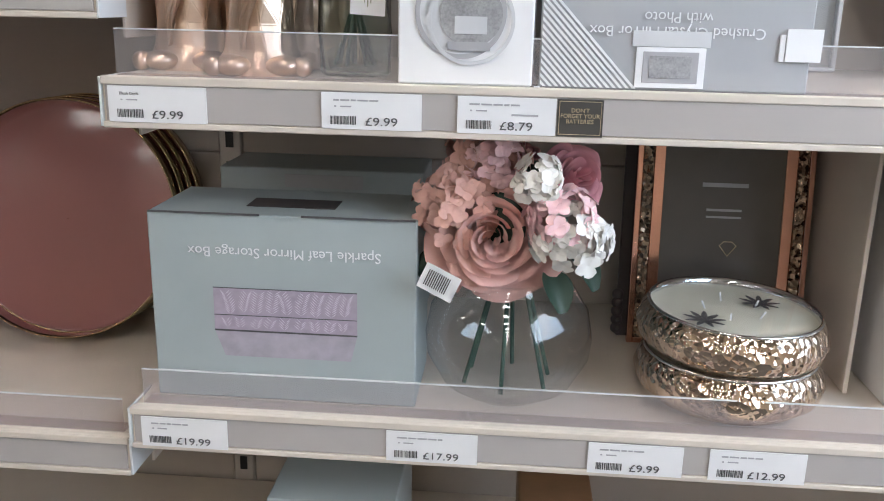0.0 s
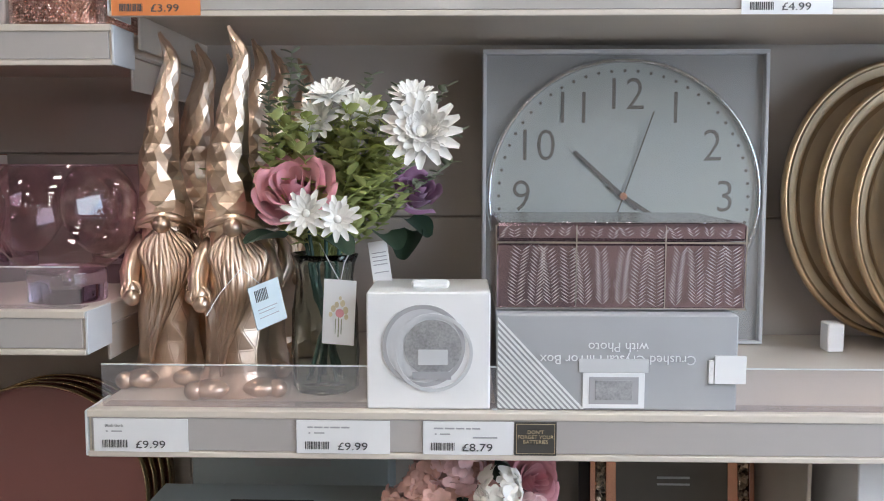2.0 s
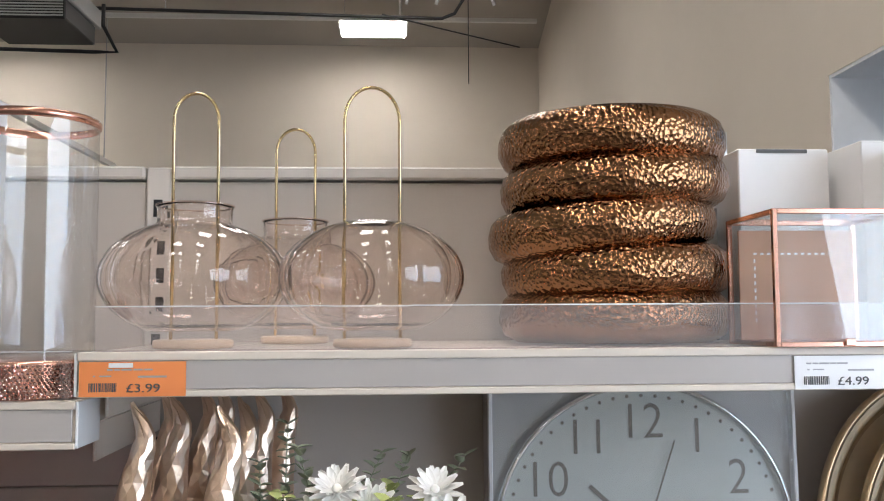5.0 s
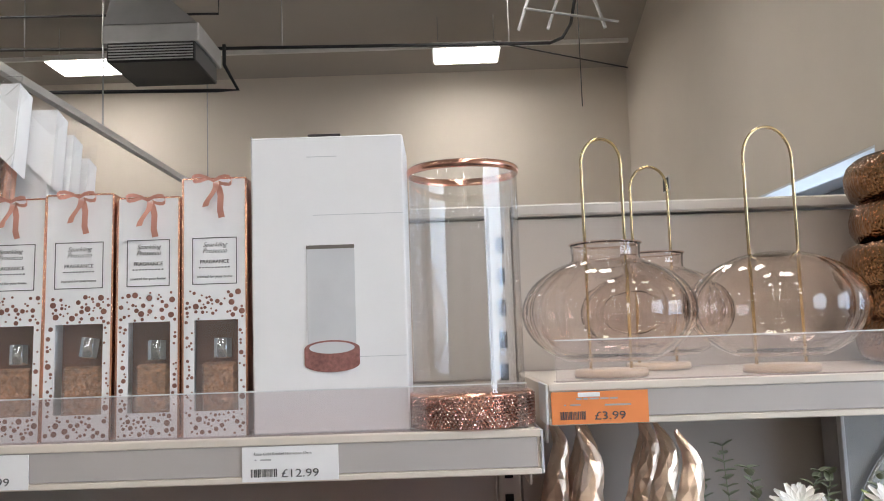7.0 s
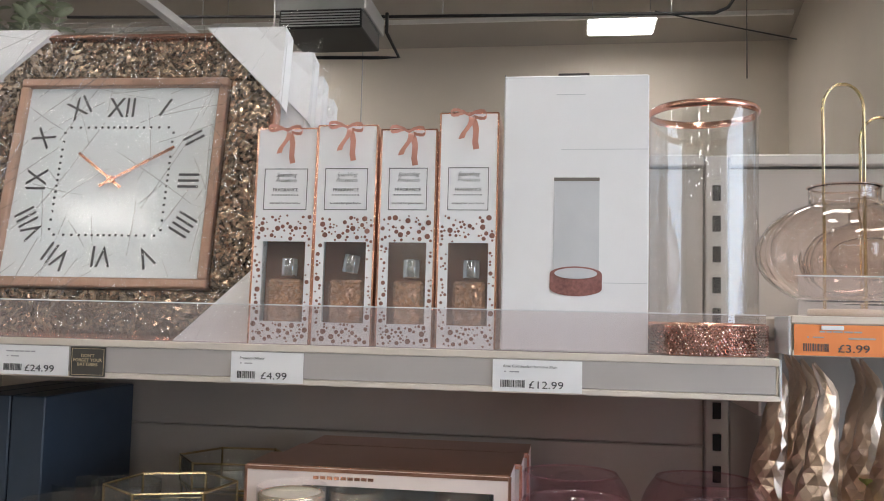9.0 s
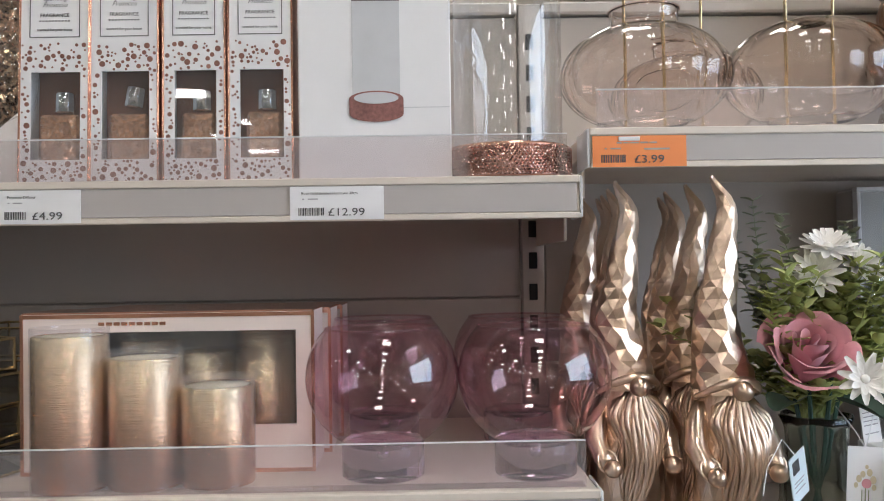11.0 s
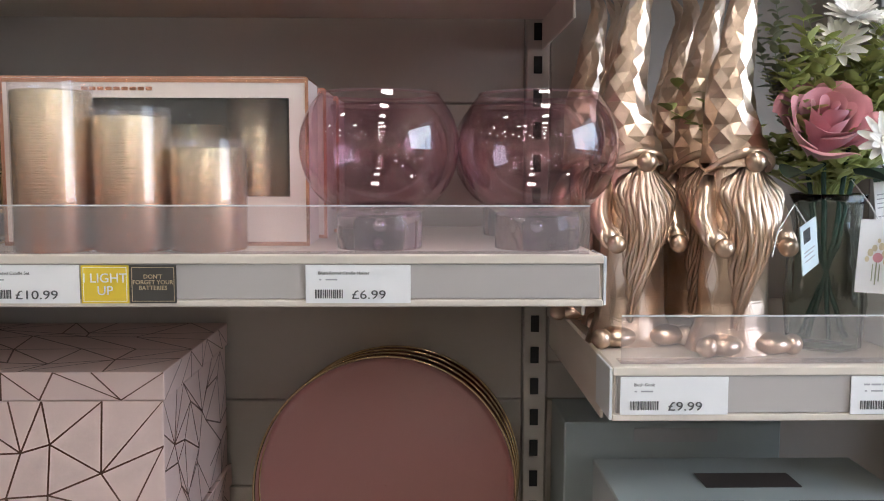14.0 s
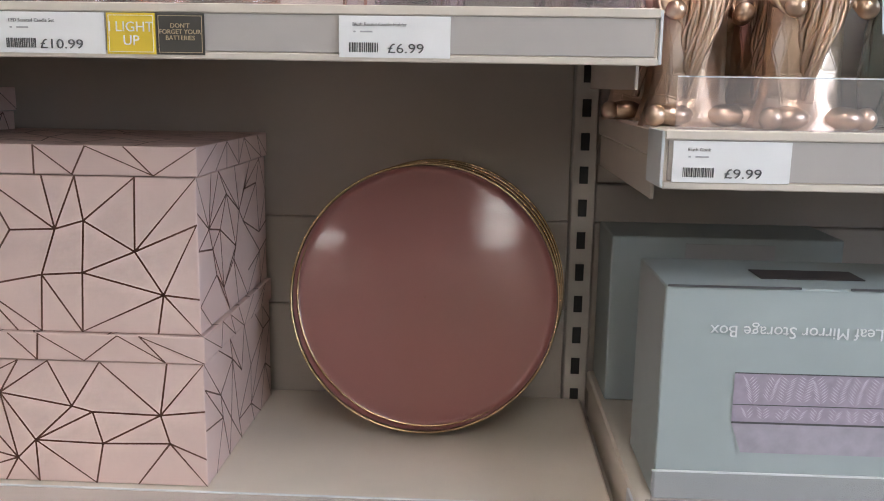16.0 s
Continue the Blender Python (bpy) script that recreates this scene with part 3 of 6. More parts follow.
S0, S1, S2, S3, L1, L2, L3 = 0.33, 0.707, 1.104, 1.613, 0.660, 1.216, 1.561
shelf(-0.419, 1.2, 0.945, S1, 0.052, 0.045)
shelf(-0.419, 1.2, 0.940, S2, 0.054, 0.05)
shelf(-0.416, 1.2, 1.040, S3, 0.045, 0.048)
shelf(-1.687, -0.428, 0.954, L1, 0.05, 0.045)
shelf(-1.687, -0.426, 0.960, L2, 0.051, 0.05)
shelf(-1.687, -0.424, 1.062, L3, 0.049, 0.052)
t = thing("base_shelf", "cream steel base deck of the shelving", "shelf")
put(boxm(-1.437, 1.2, 0.93, YBACK - 0.008, S0 - 0.03, S0, 0.003), "deck", M["cream"], t)
put(boxm(-1.437, 1.2, 0.94, 0.96, 0, S0 - 0.03, 0.003), "kickplate", M["cream"], t)


# tickets --------------------------------------------------------------------
rnd = random.Random(4)


def ticket(x0, x1, yf, ztop, price, card="paper", height=0.039, was=False, tilt=0.0, words=True, title=""):
    t = thing("price_ticket", ("orange" if card == "orange" else "white") + " printed price ticket in the shelf edge strip", "price ticket", pose(x0, yf - 0.0012, ztop - 0.009 - height, 0, tilt, 0), "price tickets")
    wd = x1 - x0
    put(boxm(0, wd, -0.0006, 0.0006, 0, height, 0), "card", M[card], t)
    if words:
        text(price, 0.0128, pose(wd * 0.60, -0.0012, 0.0045), M["ink"], t, "price", stretch=1.25)
    bm = bmesh.new()
    x = wd * 0.09
    while x < wd * 0.35:
        w = rnd.choice((0.0006, 0.001, 0.0015))
        boxm(x, x + w, -0.0011, -0.0006, 0.005, 0.014, 0, bm)
        x += w + rnd.choice((0.0006, 0.001))
    put(bm, "barcode", M["ink"], t)
    rects = []
    x = wd * (0.26 if card == "orange" else 0.12)
    if title:
        text(title, 0.0046, pose(wd * 0.12, -0.0008, height - 0.0095), M["ink"], t, "title", align="LEFT", deep=0.0002)
    for k in range(5):
        w = rnd.uniform(0.005, 0.012)
        if not title and x + w < wd * 0.95:
            rects.append((x, x + w, height - 0.009, height - 0.0072))
        x += w + 0.0016
    rects.append((wd * 0.13, wd * 0.15, height - 0.0155, height - 0.014))
    rects.append((wd * 0.19, wd * 0.30, height - 0.0155, height - 0.014))
    if was:
        rects.append((wd * 0.55, wd * 0.82, 0.0195, 0.0215))
    bars(rects, -0.0007, M["inkgrey"], t, "small_print")
    return t


def badge(x0, x1, yf, ztop, words, card, ink, border):
    t = thing("shelf_badge", ("yellow" if card == "yellow" else "black") + " card badge with short lettering in the shelf strip", "sign", pose((x0 + x1) / 2, yf - 0.0014, ztop - 0.009 - 0.039))
    h = (x1 - x0) / 2
    put(boxm(-h, h, -0.0006, 0.0006, 0, 0.039, 0), "card", M[card], t)
    n = words.count("\n")
    size = 0.0135 if n == 1 else 0.0061
    text(words, size, pose(0, -0.0012, 0.0215 if n == 1 else 0.0255), M[ink], t, "lettering", stretch=1.0)
    bm = bmesh.new()
    e = 0.002
    for a in ((-h + e, h - e, 0.0365, 0.037), (-h + e, h - e, 0.002, 0.0025), (-h + e, -h + e + 0.0005, 0.0025, 0.0365), (h - e - 0.0005, h - e, 0.0025, 0.0365)):
        boxm(a[0], a[1], -0.001, -0.0005, a[2], a[3], 0, bm)
    put(bm, "border", M[border], t)
    return t


BAT = "DON'T\nFORGET YOUR\nBATTERIES"
ticket(-0.411, -0.301, 0.940, S2, "£9.99", title="Blush Gonk")
ticket(-0.175, -0.067, 0.940, S2, "£9.99")
ticket(-0.029, 0.075, 0.940, S2, "£8.79", was=True)
badge(0.076, 0.124, 0.940, S2, BAT, "darkcard", "goldink", "goldink")
ticket(-0.405, -0.298, 0.945, S1, "£19.99")
ticket(-0.104, 0.005, 0.945, S1, "£17.99")
ticket(0.135, 0.245, 0.945, S1, "£9.99")
ticket(0.275, 0.385, 0.945, S1, "£12.99")
o = ticket(-0.413, -0.304, 1.040, S3, "£3.99", "orange", 0.036, True)
put(boxm(0.030, 0.055, -0.002, -0.0008, 0.030, 0.035, 0.0004), "torn_sticker", M["whiteink"], o, "torn white and green sticker")
ticket(0.348, 0.456, 1.040, S3, "£4.99", "paper", 0.036, True)
ticket(-1.068, -0.960, 0.960, L2, "£10.99", title="LED Scented Candle Set")
badge(-0.958, -0.910, 0.960, L2, "I LIGHT\nUP", "yellow", "whiteink", "whiteink")
badge(-0.909, -0.862, 0.960, L2, BAT, "darkcard", "goldink", "goldink")
ticket(-0.731, -0.624, 0.960, L2, "£6.99", title="Blush Round Candle Holder")
ticket(-0.766, -0.656, 1.062, L3, "£12.99", title="Rose Gold Beaded Hurricane 30cm")
ticket(-1.107, -1.010, 1.062, L3, "£4.99", title="Prosecco Diffuser")
ticket(-1.438, -1.335, 1.062, L3, "£24.99")
badge(-1.332, -1.282, 1.062, L3, BAT, "darkcard", "goldink", "goldink")

# rose-gold gnome figurines --------------------------------------------------
def gnome_mesh():
    """One figurine: robe with boots, plaited beard, round nose, small arms and a tall bent hat."""
    bm = bmesh.new()

    def facets(profile, seg, jitter, shape=(1, 1)):
        """Irregular hammered planes: a coarse skin, turned half a step from ring to ring."""
        rr = random.Random(7)
        own = bmesh.new()
        rings = []
        for n_, (cx, cy, r, z) in enumerate(profile):
            ring = []
            for k in range(seg):
                a = 2 * math.pi * (k + 0.5 * (n_ % 2) + rr.uniform(-0.30, 0.30)) / seg
                q = r * (1 + rr.uniform(-jitter, jitter))
                ring.append(own.verts.new((cx + q * math.cos(a) * shape[0], cy + q * math.sin(a) * shape[1], z + rr.uniform(-0.003, 0.003))))
            rings.append(ring)
        for n_, (p, q) in enumerate(zip(rings, rings[1:])):
            for k in range(seg):
                k1 = (k + 1) % seg
                if n_ % 2:
                    own.faces.new((p[k], q[k1], q[k]))
                    own.faces.new((p[k], p[k1], q[k1]))
                else:
                    own.faces.new((p[k], p[k1], q[k]))
                    own.faces.new((p[k1], q[k1], q[k]))
        own.faces.new(rings[-1])
        bmesh.ops.dissolve_limit(own, angle_limit=0.30, verts=own.verts[:], edges=own.edges[:])
        bmesh.ops.bevel(own, geom=own.edges[:], offset=0.0014, segments=2, affect="EDGES", clamp_overlap=True)
        join(bm, own)

    # hat: wavy tapering shaft of hammered planes
    hat, n = [], 21
    for i in range(n + 1):
        u = i / n
        r = 0.034 * (1 - u) ** 0.66 * (1 - 0.16 * math.sin(u * 3.1)) + 0.0042 * (1 - u * 0.55)
        cx = -0.006 * math.sin(u * 4.5) + 0.009 * math.exp(-((u - 0.80) / 0.16) ** 2) - 0.015 * max(0, (u - 0.84) / 0.16) + 0.0045 * math.sin(u * 15) * u
        hat.append((cx, 0.012 * u + 0.004 * math.sin(u * 7), r, 0.205 + 0.246 * u))
    facets(hat, 11, 0.036)
    # robe: planes that flare to the ground
    facets([(0, 0, 0.052, 0.002), (0, 0, 0.049, 0.012), (0, 0, 0.043, 0.030), (0, 0, 0.040, 0.055), (0, 0, 0.040, 0.080), (0, 0, 0.039, 0.105), (0, 0, 0.038, 0.130), (0, 0, 0.036, 0.155), (0, 0, 0.034, 0.180), (0, 0, 0.030, 0.212)], 15, 0.018, (0.98, 0.84))
    plain = len(bm.faces)
    for s in (-1, 1):
        boot = bmesh.new()
        bmesh.ops.create_icosphere(boot, subdivisions=3, radius=0.019)
        join(bm, boot, pose(0.030 * s, -0.033, 0.012, 0, 0, 20 * s) @ Matrix.Diagonal((1.2, 1.1, 0.62, 1)))
        toe = bmesh.new()
        bmesh.ops.create_icosphere(toe, subdivisions=3, radius=0.0115)
        join(bm, toe, pose(0.050 * s, -0.040, 0.0115))
        join(bm, tube([(0.028 * s, 0.002, 0.190), (0.039 * s, -0.004, 0.170), (0.045 * s, -0.014, 0.145), (0.042 * s, -0.028, 0.128), (0.038 * s, -0.038, 0.122)], [0.010, 0.0125, 0.0130, 0.0115, 0.0095], 16))
        cuff = [(0.040 * s + 0.0115 * math.cos(a), -0.036 + 0.004 * math.sin(a), 0.125 + 0.0115 * math.sin(a)) for a in (2 * math.pi * k / 20 for k in range(20))]
        join(bm, tube(cuff, 0.0022, 6, True))
        hand = bmesh.new()
        bmesh.ops.create_icosphere(hand, subdivisions=3, radius=0.0105)
        join(bm, hand, pose(0.037 * s, -0.047, 0.118))
    brim = []
    for i in range(33):
        a = math.pi * (1 + i / 32)
        brim.append((0.036 * math.cos(a), 0.036 * math.sin(a), 0.200 + 0.020 * abs(math.sin(a)) ** 1.5))
    join(bm, tube(brim, [0.0030 + 0.0022 * math.sin(math.pi * i / 32) for i in range(33)], 10))
    nose = bmesh.new()
    bmesh.ops.create_icosphere(nose, subdivisions=3, radius=0.0115)
    join(bm, nose, pose(0.0, -0.040, 0.209))
    # beard: strands that fan from the nose and run together to a curled point
    for j in range(27):
        f = (j - 13) / 13
        pts, rad = [], []
        for i in range(25):
            u = i / 24
            spread = 0.037 * math.sin(min(1, u * 2.6) * math.pi / 2) * (1 - max(0, u - 0.28) / 0.72) ** 0.8
            x = f * spread + 0.017 * math.sin(u * 5.0) * u + 0.0016 * math.sin(u * 13 + j * 1.7)
            y = -0.033 - 0.015 * math.sin(u * math.pi) * (1 - 0.55 * f * f) + 0.016 * f * f - 0.0022 * (j % 2) - 0.006 * u
            pts.append((x, y, 0.207 - 0.178 * u * (1 - 0.40 * abs(f) ** 1.5)))
            rad.append(0.0040 * (1 - 0.50 * u))
        join(bm, tube(pts, rad, 6))
    core = lathe([(0.003, 0.05), (0.010, 0.08), (0.018, 0.11), (0.026, 0.14), (0.030, 0.165), (0.026, 0.19), (0.012, 0.205)], 24)
    join(bm, core, pose(0, -0.015, 0) @ Matrix.Diagonal((1, 0.70, 1, 1)))
    return bm, plain


bm, plain = gnome_mesh()
g = put(bm, "gnome_figurine", M["gnome"], smooth=True)
for k in range(plain):
    g.data.polygons[k].use_smooth = False
tagged(g, "shiny rose-gold metallic gnome figurine with tall bent hat", "figurine", "gnomes on the shelf")
SPOTS = [(-0.369, 1.084, S2, 10), (-0.266, 1.034, S2, 10), (-0.355, 1.195, S2, 10), (-0.345, 1.305, S2, -6), (-0.268, 1.145, S2, -8), (-0.262, 1.255, S2, 5), (-0.245, 1.36, S2, -3), (-0.335, 1.375, S2, 7), (-0.385, 1.265, S2, 4)]
g.matrix_basis = pose(*SPOTS[0][:3], 0, 0, SPOTS[0][3])
for x, y, z, a in SPOTS[1:]:
    copy_thing(g, pose(x, y, z, 0, 0, a))
t = thing("swing_tag", "pale blue swing ticket with barcode tied to a figurine", "price tag", pose(-0.212, 0.966, 1.226, 0, -14, 45))
put(boxm(-0.021, 0.021, -0.0005, 0.0005, -0.026, 0.026, 0), "card", mat("pale_blue_card", (0.66, 0.76, 0.80), 0.5), t)
bars([(-0.014 + 0.0022 * i, -0.013 + 0.0022 * i, 0.006, 0.020) for i in range(8)], -0.0007, M["ink"], t, "barcode")
bars([(-0.014, 0.012, -0.004, -0.003), (-0.014, 0.008, -0.008, -0.007), (-0.014, 0.012, -0.014, -0.013)], -0.0007, M["inkgrey"], t, "small_print")
put(tube([(-0.004, 0, 0.026), (-0.02, 0.004, 0.05), (-0.05, 0.01, 0.03), (-0.075, 0.006, 0.012)], 0.0006, 5), "string", M["whiteink"], t)


# flowers --------------------------------------------------------------------
def petal(bm, base, direction, up, length, width, curl, cup=0.3, n=5, blunt=False):
    d = Vector(direction).normalized()
    u = (Vector(up) - d * Vector(up).dot(d)).normalized()
    s = d.cross(u)
    rows = []
    for i in range(n + 1):
        f = i / n
        w = width * math.sin(math.pi * (0.12 + 0.78 * f) ** 0.9) ** 0.8
        if blunt:
            w = width * math.sin(math.pi * (0.16 + 0.50 * f)) * (1 if f < 0.8 else math.sqrt(max(0.12, 1 - ((f - 0.8) / 0.21) ** 2)))
        c = Vector(base) + d * (length * f) + u * (curl * length * f * f)
        rows.append([bm.verts.new(c + s * (w * k) + u * (0.12 * cup * w * k * k)) for k in (-1, -0.45, 0.0, 0.45, 1)])
    for a, b in zip(rows, rows[1:]):
        for k in range(4):
            bm.faces.new((a[k], a[k + 1], b[k + 1], b[k]))


def rose(r, seed, count=24, shut=0.0):
    """A rose that opens along +z: a spiral of cupped petals with rims rolled outward, loosely shut or wide open."""
    rr = random.Random(seed)
    bm = bmesh.new()
    for i in range(count):
        f = i / (count - 1)
        a0 = 2.39996 * i + rr.uniform(-0.18, 0.18)
        half = (1.25 - 0.62 * f) * rr.uniform(0.92, 1.08)
        big = r * (0.10 + (0.86 - 0.20 * shut) * f ** 0.9) * rr.uniform(0.96, 1.05)
        top = r * (0.50 - (0.62 - 0.45 * shut) * f ** 1.5) + r * rr.uniform(-0.03, 0.03)
        foot = -0.60 * r
        hook = r * (0.03 + 0.13 * f) * rr.uniform(0.7, 1.3)
        wob, tip = rr.uniform(0, 6), rr.uniform(-0.06, 0.10)
        rows = []
        for m in range(10):
            v = m / 9
            row = []
            for k in range(9):
                q = k / 4 - 1
                vv = v * (1 - 0.16 * abs(q) ** 3 + tip * (1 - abs(q)))
                ang = a0 + q * half * (0.45 + 0.55 * math.sin(min(1, 1.25 * v) * math.pi / 2))
                rad = big * (0.20 + 0.80 * math.sin(min(1, vv) * math.pi / 2) ** (0.8 + 0.5 * f)) * (1 - 0.10 * shut * v * v) + 0.05 * r * q
                z = foot + (top - foot) * vv
                if v > 0.7:
                    w = (v - 0.7) / 0.3
                    rad += hook * w * w * (1 - 0.35 * abs(q))
                    z -= 0.75 * hook * w ** 3 - 0.055 * r * f * w * math.sin(4 * q + wob)
                row.append(bm.verts.new((rad * math.cos(ang), rad * math.sin(ang), z)))
            rows.append(row)
        for p, q in zip(rows, rows[1:]):
            for k in range(8):
                bm.faces.new((p[k], p[k + 1], q[k + 1], q[k]))
    return bm


def daisy(r, petals, rows, seed):
    rr = random.Random(seed)
    bm = bmesh.new()
    for L in range(rows):
        for k in range(petals):
            a = 2 * math.pi * (k + 0.5 * L) / petals + rr.uniform(-0.08, 0.08)
            lift = 0.15 + 0.45 * L + rr.uniform(-0.08, 0.08)
            petal(bm, (0.1 * r * math.cos(a), 0.1 * r * math.sin(a), 0.03 * L * r), (math.cos(a), math.sin(a), lift), (0, 0, 1), r * (1 - 0.22 * L), r * 0.17, 0.10, 3, 4)
    c = bmesh.new()
    bmesh.ops.create_icosphere(c, subdivisions=2, radius=0.18 * r)
    return join(bm, c, pose(0, 0, 0.1 * r))


def face_to(p, direction):
    q = Vector(direction).to_track_quat("Z", "Y").to_matrix().to_4x4()
    return Matrix.Translation(p) @ q


def sprig(root, tip, leaves, size, seed, bend=0.02, spread=0.012):
    """A stem with paired small oval leaves."""
    rr = random.Random(seed)
    bm = bmesh.new()
    a, b = Vector(root), Vector(tip)
    side = Vector((rr.uniform(-1, 1), rr.uniform(-1, 1), 0)) * bend
    pts = [a.lerp(b, u) + side * math.sin(u * math.pi) for u in (i / 8 for i in range(9))]
    join(bm, tube(pts, [0.0014 * (1 - 0.6 * i / 8) for i in range(9)], 5))
    for i in range(leaves):
        u = 0.25 + 0.75 * i / max(1, leaves - 1)
        c = a.lerp(b, u) + side * math.sin(u * math.pi)
        for s in (0, math.pi):
            ang = i * 2.1 + s + rr.uniform(-0.4, 0.4)
            d = Vector((math.cos(ang), math.sin(ang) * 0.8, 0.45 + rr.uniform(-0.4, 0.4)))
            petal(bm, c, d, (0, 0, 1), size * rr.uniform(0.75, 1.2), size * 0.40, rr.uniform(-0.25, 0.15), 3, 3)
    return bm


def flower_part(bm, m, name, material, parent, label=""):
    bmesh.ops.transform(bm, matrix=m, verts=bm.verts)
    return put(bm, name, material, parent, label, smooth=True)


# vase of mixed flowers on the middle shelf
VX, VY = -0.157, 1.045
t = thing("flower_vase", "grey-green glass vase with pink, purple and white artificial flowers", "flower vase")
bm = shell([(0.0005, 0.0), (0.036, 0.0), (0.040, 0.004), (0.043, 0.05), (0.040, 0.10), (0.034, 0.14), (0.036, 0.160), (0.041, 0.172)], 0.0035, 40, lambda a, z: 1 + 0.05 * math.cos(8 * a + 40 * z))
flower_part(bm, pose(VX, VY, S2 + 0.001), "vase", M["green_s"], t)
for i in range(7):
    a = i * 0.9
    put(tube([(VX + 0.024 * math.cos(a), VY + 0.024 * math.sin(a), S2 + 0.014), (VX - 0.012 * math.cos(a), VY - 0.01 * math.sin(a), S2 + 0.12), (VX - 0.03 * math.cos(a), VY - 0.03 * math.sin(a), S2 + 0.23)], 0.0026, 6), "stem", M["stem"], t)
flower_part(rose(0.068, 3, 17, 0.8), face_to((-0.186, 1.000, 1.352), (-0.08, -0.85, 0.85)), "pink_rose", M["rosepink"], t, "large open pink rose")
flower_part(rose(0.046, 5, 16, 0.8), face_to((-0.048, 1.165, 1.350), (0.2, -0.85, 0.8)), "purple_rose", M["rosepurple"], t, "half-open purple rose")
for p, d, r, seed in (((-0.158, 0.928, 1.333), (-0.1, -1, 0.35), 0.027, 1), ((-0.125, 0.938, 1.326), (0.15, -1, 0.35), 0.026, 2)):
    flower_part(daisy(r, 11, 2, seed), face_to(p, d), "daisy", M["petalwhite"], t)
for p, d, r, seed in (((-0.160, 1.03, 1.440), (-0.4, -1, 0.5), 0.030, 6), ((-0.146, 1.03, 1.470), (-0.1, -0.6, 0.9), 0.030, 7), ((-0.112, 1.03, 1.452), (0.4, -1, 0.7), 0.028, 8)):
    flower_part(daisy(r, 13, 2, seed), face_to(p, d), "white_flower", M["petalwhite"], t)
flower_part(daisy(0.044, 16, 4, 9), face_to((-0.033, 0.985, 1.425), (0.1, -1, 0.3)), "white_mum", M["petalwhite"], t)
flower_part(daisy(0.028, 12, 2, 19), face_to((-0.045, 1.03, 1.468), (0.1, -0.6, 0.8)), "white_flower", M["petalwhite"], t)
rs = random.Random(11)
for i in range(72):
    x = -0.222 + 0.18 * rs.random()
    z = 1.335 + 0.13 * rs.random()
    flower_part(sprig((VX + rs.uniform(-0.015, 0.015), VY, S2 + 0.17), (x, VY + rs.uniform(-0.05, 0.05), z), 11, 0.019, 100 + i), pose(0, 0, 0), "green_sprig", M["green"], t)
for i, (x, y, z) in enumerate(((-0.235, 1.09, 1.49), (-0.205, 1.10, 1.53), (-0.19, 1.06, 1.51), (-0.10, 1.08, 1.50), (-0.07, 1.12, 1.49), (-0.005, 1.12, 1.49), (0.012, 1.10, 1.43), (0.0, 1.12, 1.39), (-0.225, 1.05, 1.46))):
    flower_part(sprig((VX, VY + 0.01, S2 + 0.17), (x, y, z), 22, 0.014, 200 + i), pose(0, 0, 0), "dusty_sprig", M["dusty"], t)
for i, (x, y, z) in enumerate(((-0.300, 1.15, 1.405), (-0.315, 1.13, 1.375), (-0.285, 1.14, 1.36), (-0.270, 1.16, 1.42))):
    flower_part(sprig((VX - 0.01, VY + 0.02, S2 + 0.17), (x, y, z), 9, 0.021, 230 + i), pose(0, 0, 0), "green_sprig", M["green"], t)
for i, (p, d) in enumerate((((-0.06, 1.13, 1.315), (0.5, -0.6, -0.2)), ((-0.05, 1.12, 1.30), (-0.2, -0.6, -0.4)), ((-0.085, 1.06, 1.30), (0.4, -0.8, -0.1)), ((-0.20, 1.0, 1.30), (-0.6, -0.6, 0.1)), ((-0.15, 1.0, 1.30), (0.5, -0.5, -0.1)))):
    bm = bmesh.new()
    petal(bm, p, d, (0, 0, 1), 0.05, 0.022, -0.2, 4)
    put(bm, "dark_leaf", M["darkgreen"], t, smooth=True)
t2 = thing("swing_tag", "white swing ticket with a printed flower, tied to the vase", "price tag", pose(-0.131, 0.985, 1.213, 0, 3, -6))
put(boxm(-0.0195, 0.0195, -0.0005, 0.0005, -0.039, 0.039, 0), "card", M["paper"], t2)
put(disc(0.0052, -0.0011, 0.001, -0.001, 14), "printed_flower", M["rosepink"], t2)
ochre = mat("printed_ochre", (0.66, 0.58, 0.40), 0.6)
for px_, pz_, r_ in ((-0.007, 0.004, 0.0030), (0.008, 0.003, 0.0033), (-0.003, 0.009, 0.0027), (0.004, 0.011, 0.0030), (-0.010, -0.003, 0.0022), (0.009, -0.005, 0.0024), (0.001, 0.017, 0.0018)):
    put(disc(r_, -0.0009, px_, pz_, 10, r_ * 1.4), "printed_leaf", ochre, t2)
bars([(-0.0005, 0.0007, -0.030, -0.006), (-0.004, -0.0032, -0.026, -0.008), (0.003, 0.004, -0.026, -0.008)], -0.0008, M["dusty"], t2, "printed_stems")
put(tube([(0, 0, 0.036), (-0.012, 0.0, 0.055), (-0.03, 0.01, 0.08)], 0.0006, 5), "string", M["whiteink"], t2)
put(tube([(0, 0, 0.036), (0.004, 0.0, 0.06), (0.014, 0.01, 0.085)], 0.0006, 5), "string", M["whiteink"], t2)
t2 = thing("swing_tag", "white care label hanging behind the vase", "price tag", pose(-0.088, 1.055, 1.262, 0, -8, 10))
put(boxm(-0.012, 0.012, -0.0005, 0.0005, -0.036, 0.030, 0), "card", M["paper"], t2)
bars([(-0.009, 0.009, z, z + 0.0012) for z in (0.015, 0.010, 0.005, 0.0, -0.010)], -0.0007, M["inkgrey"], t2, "small_print")


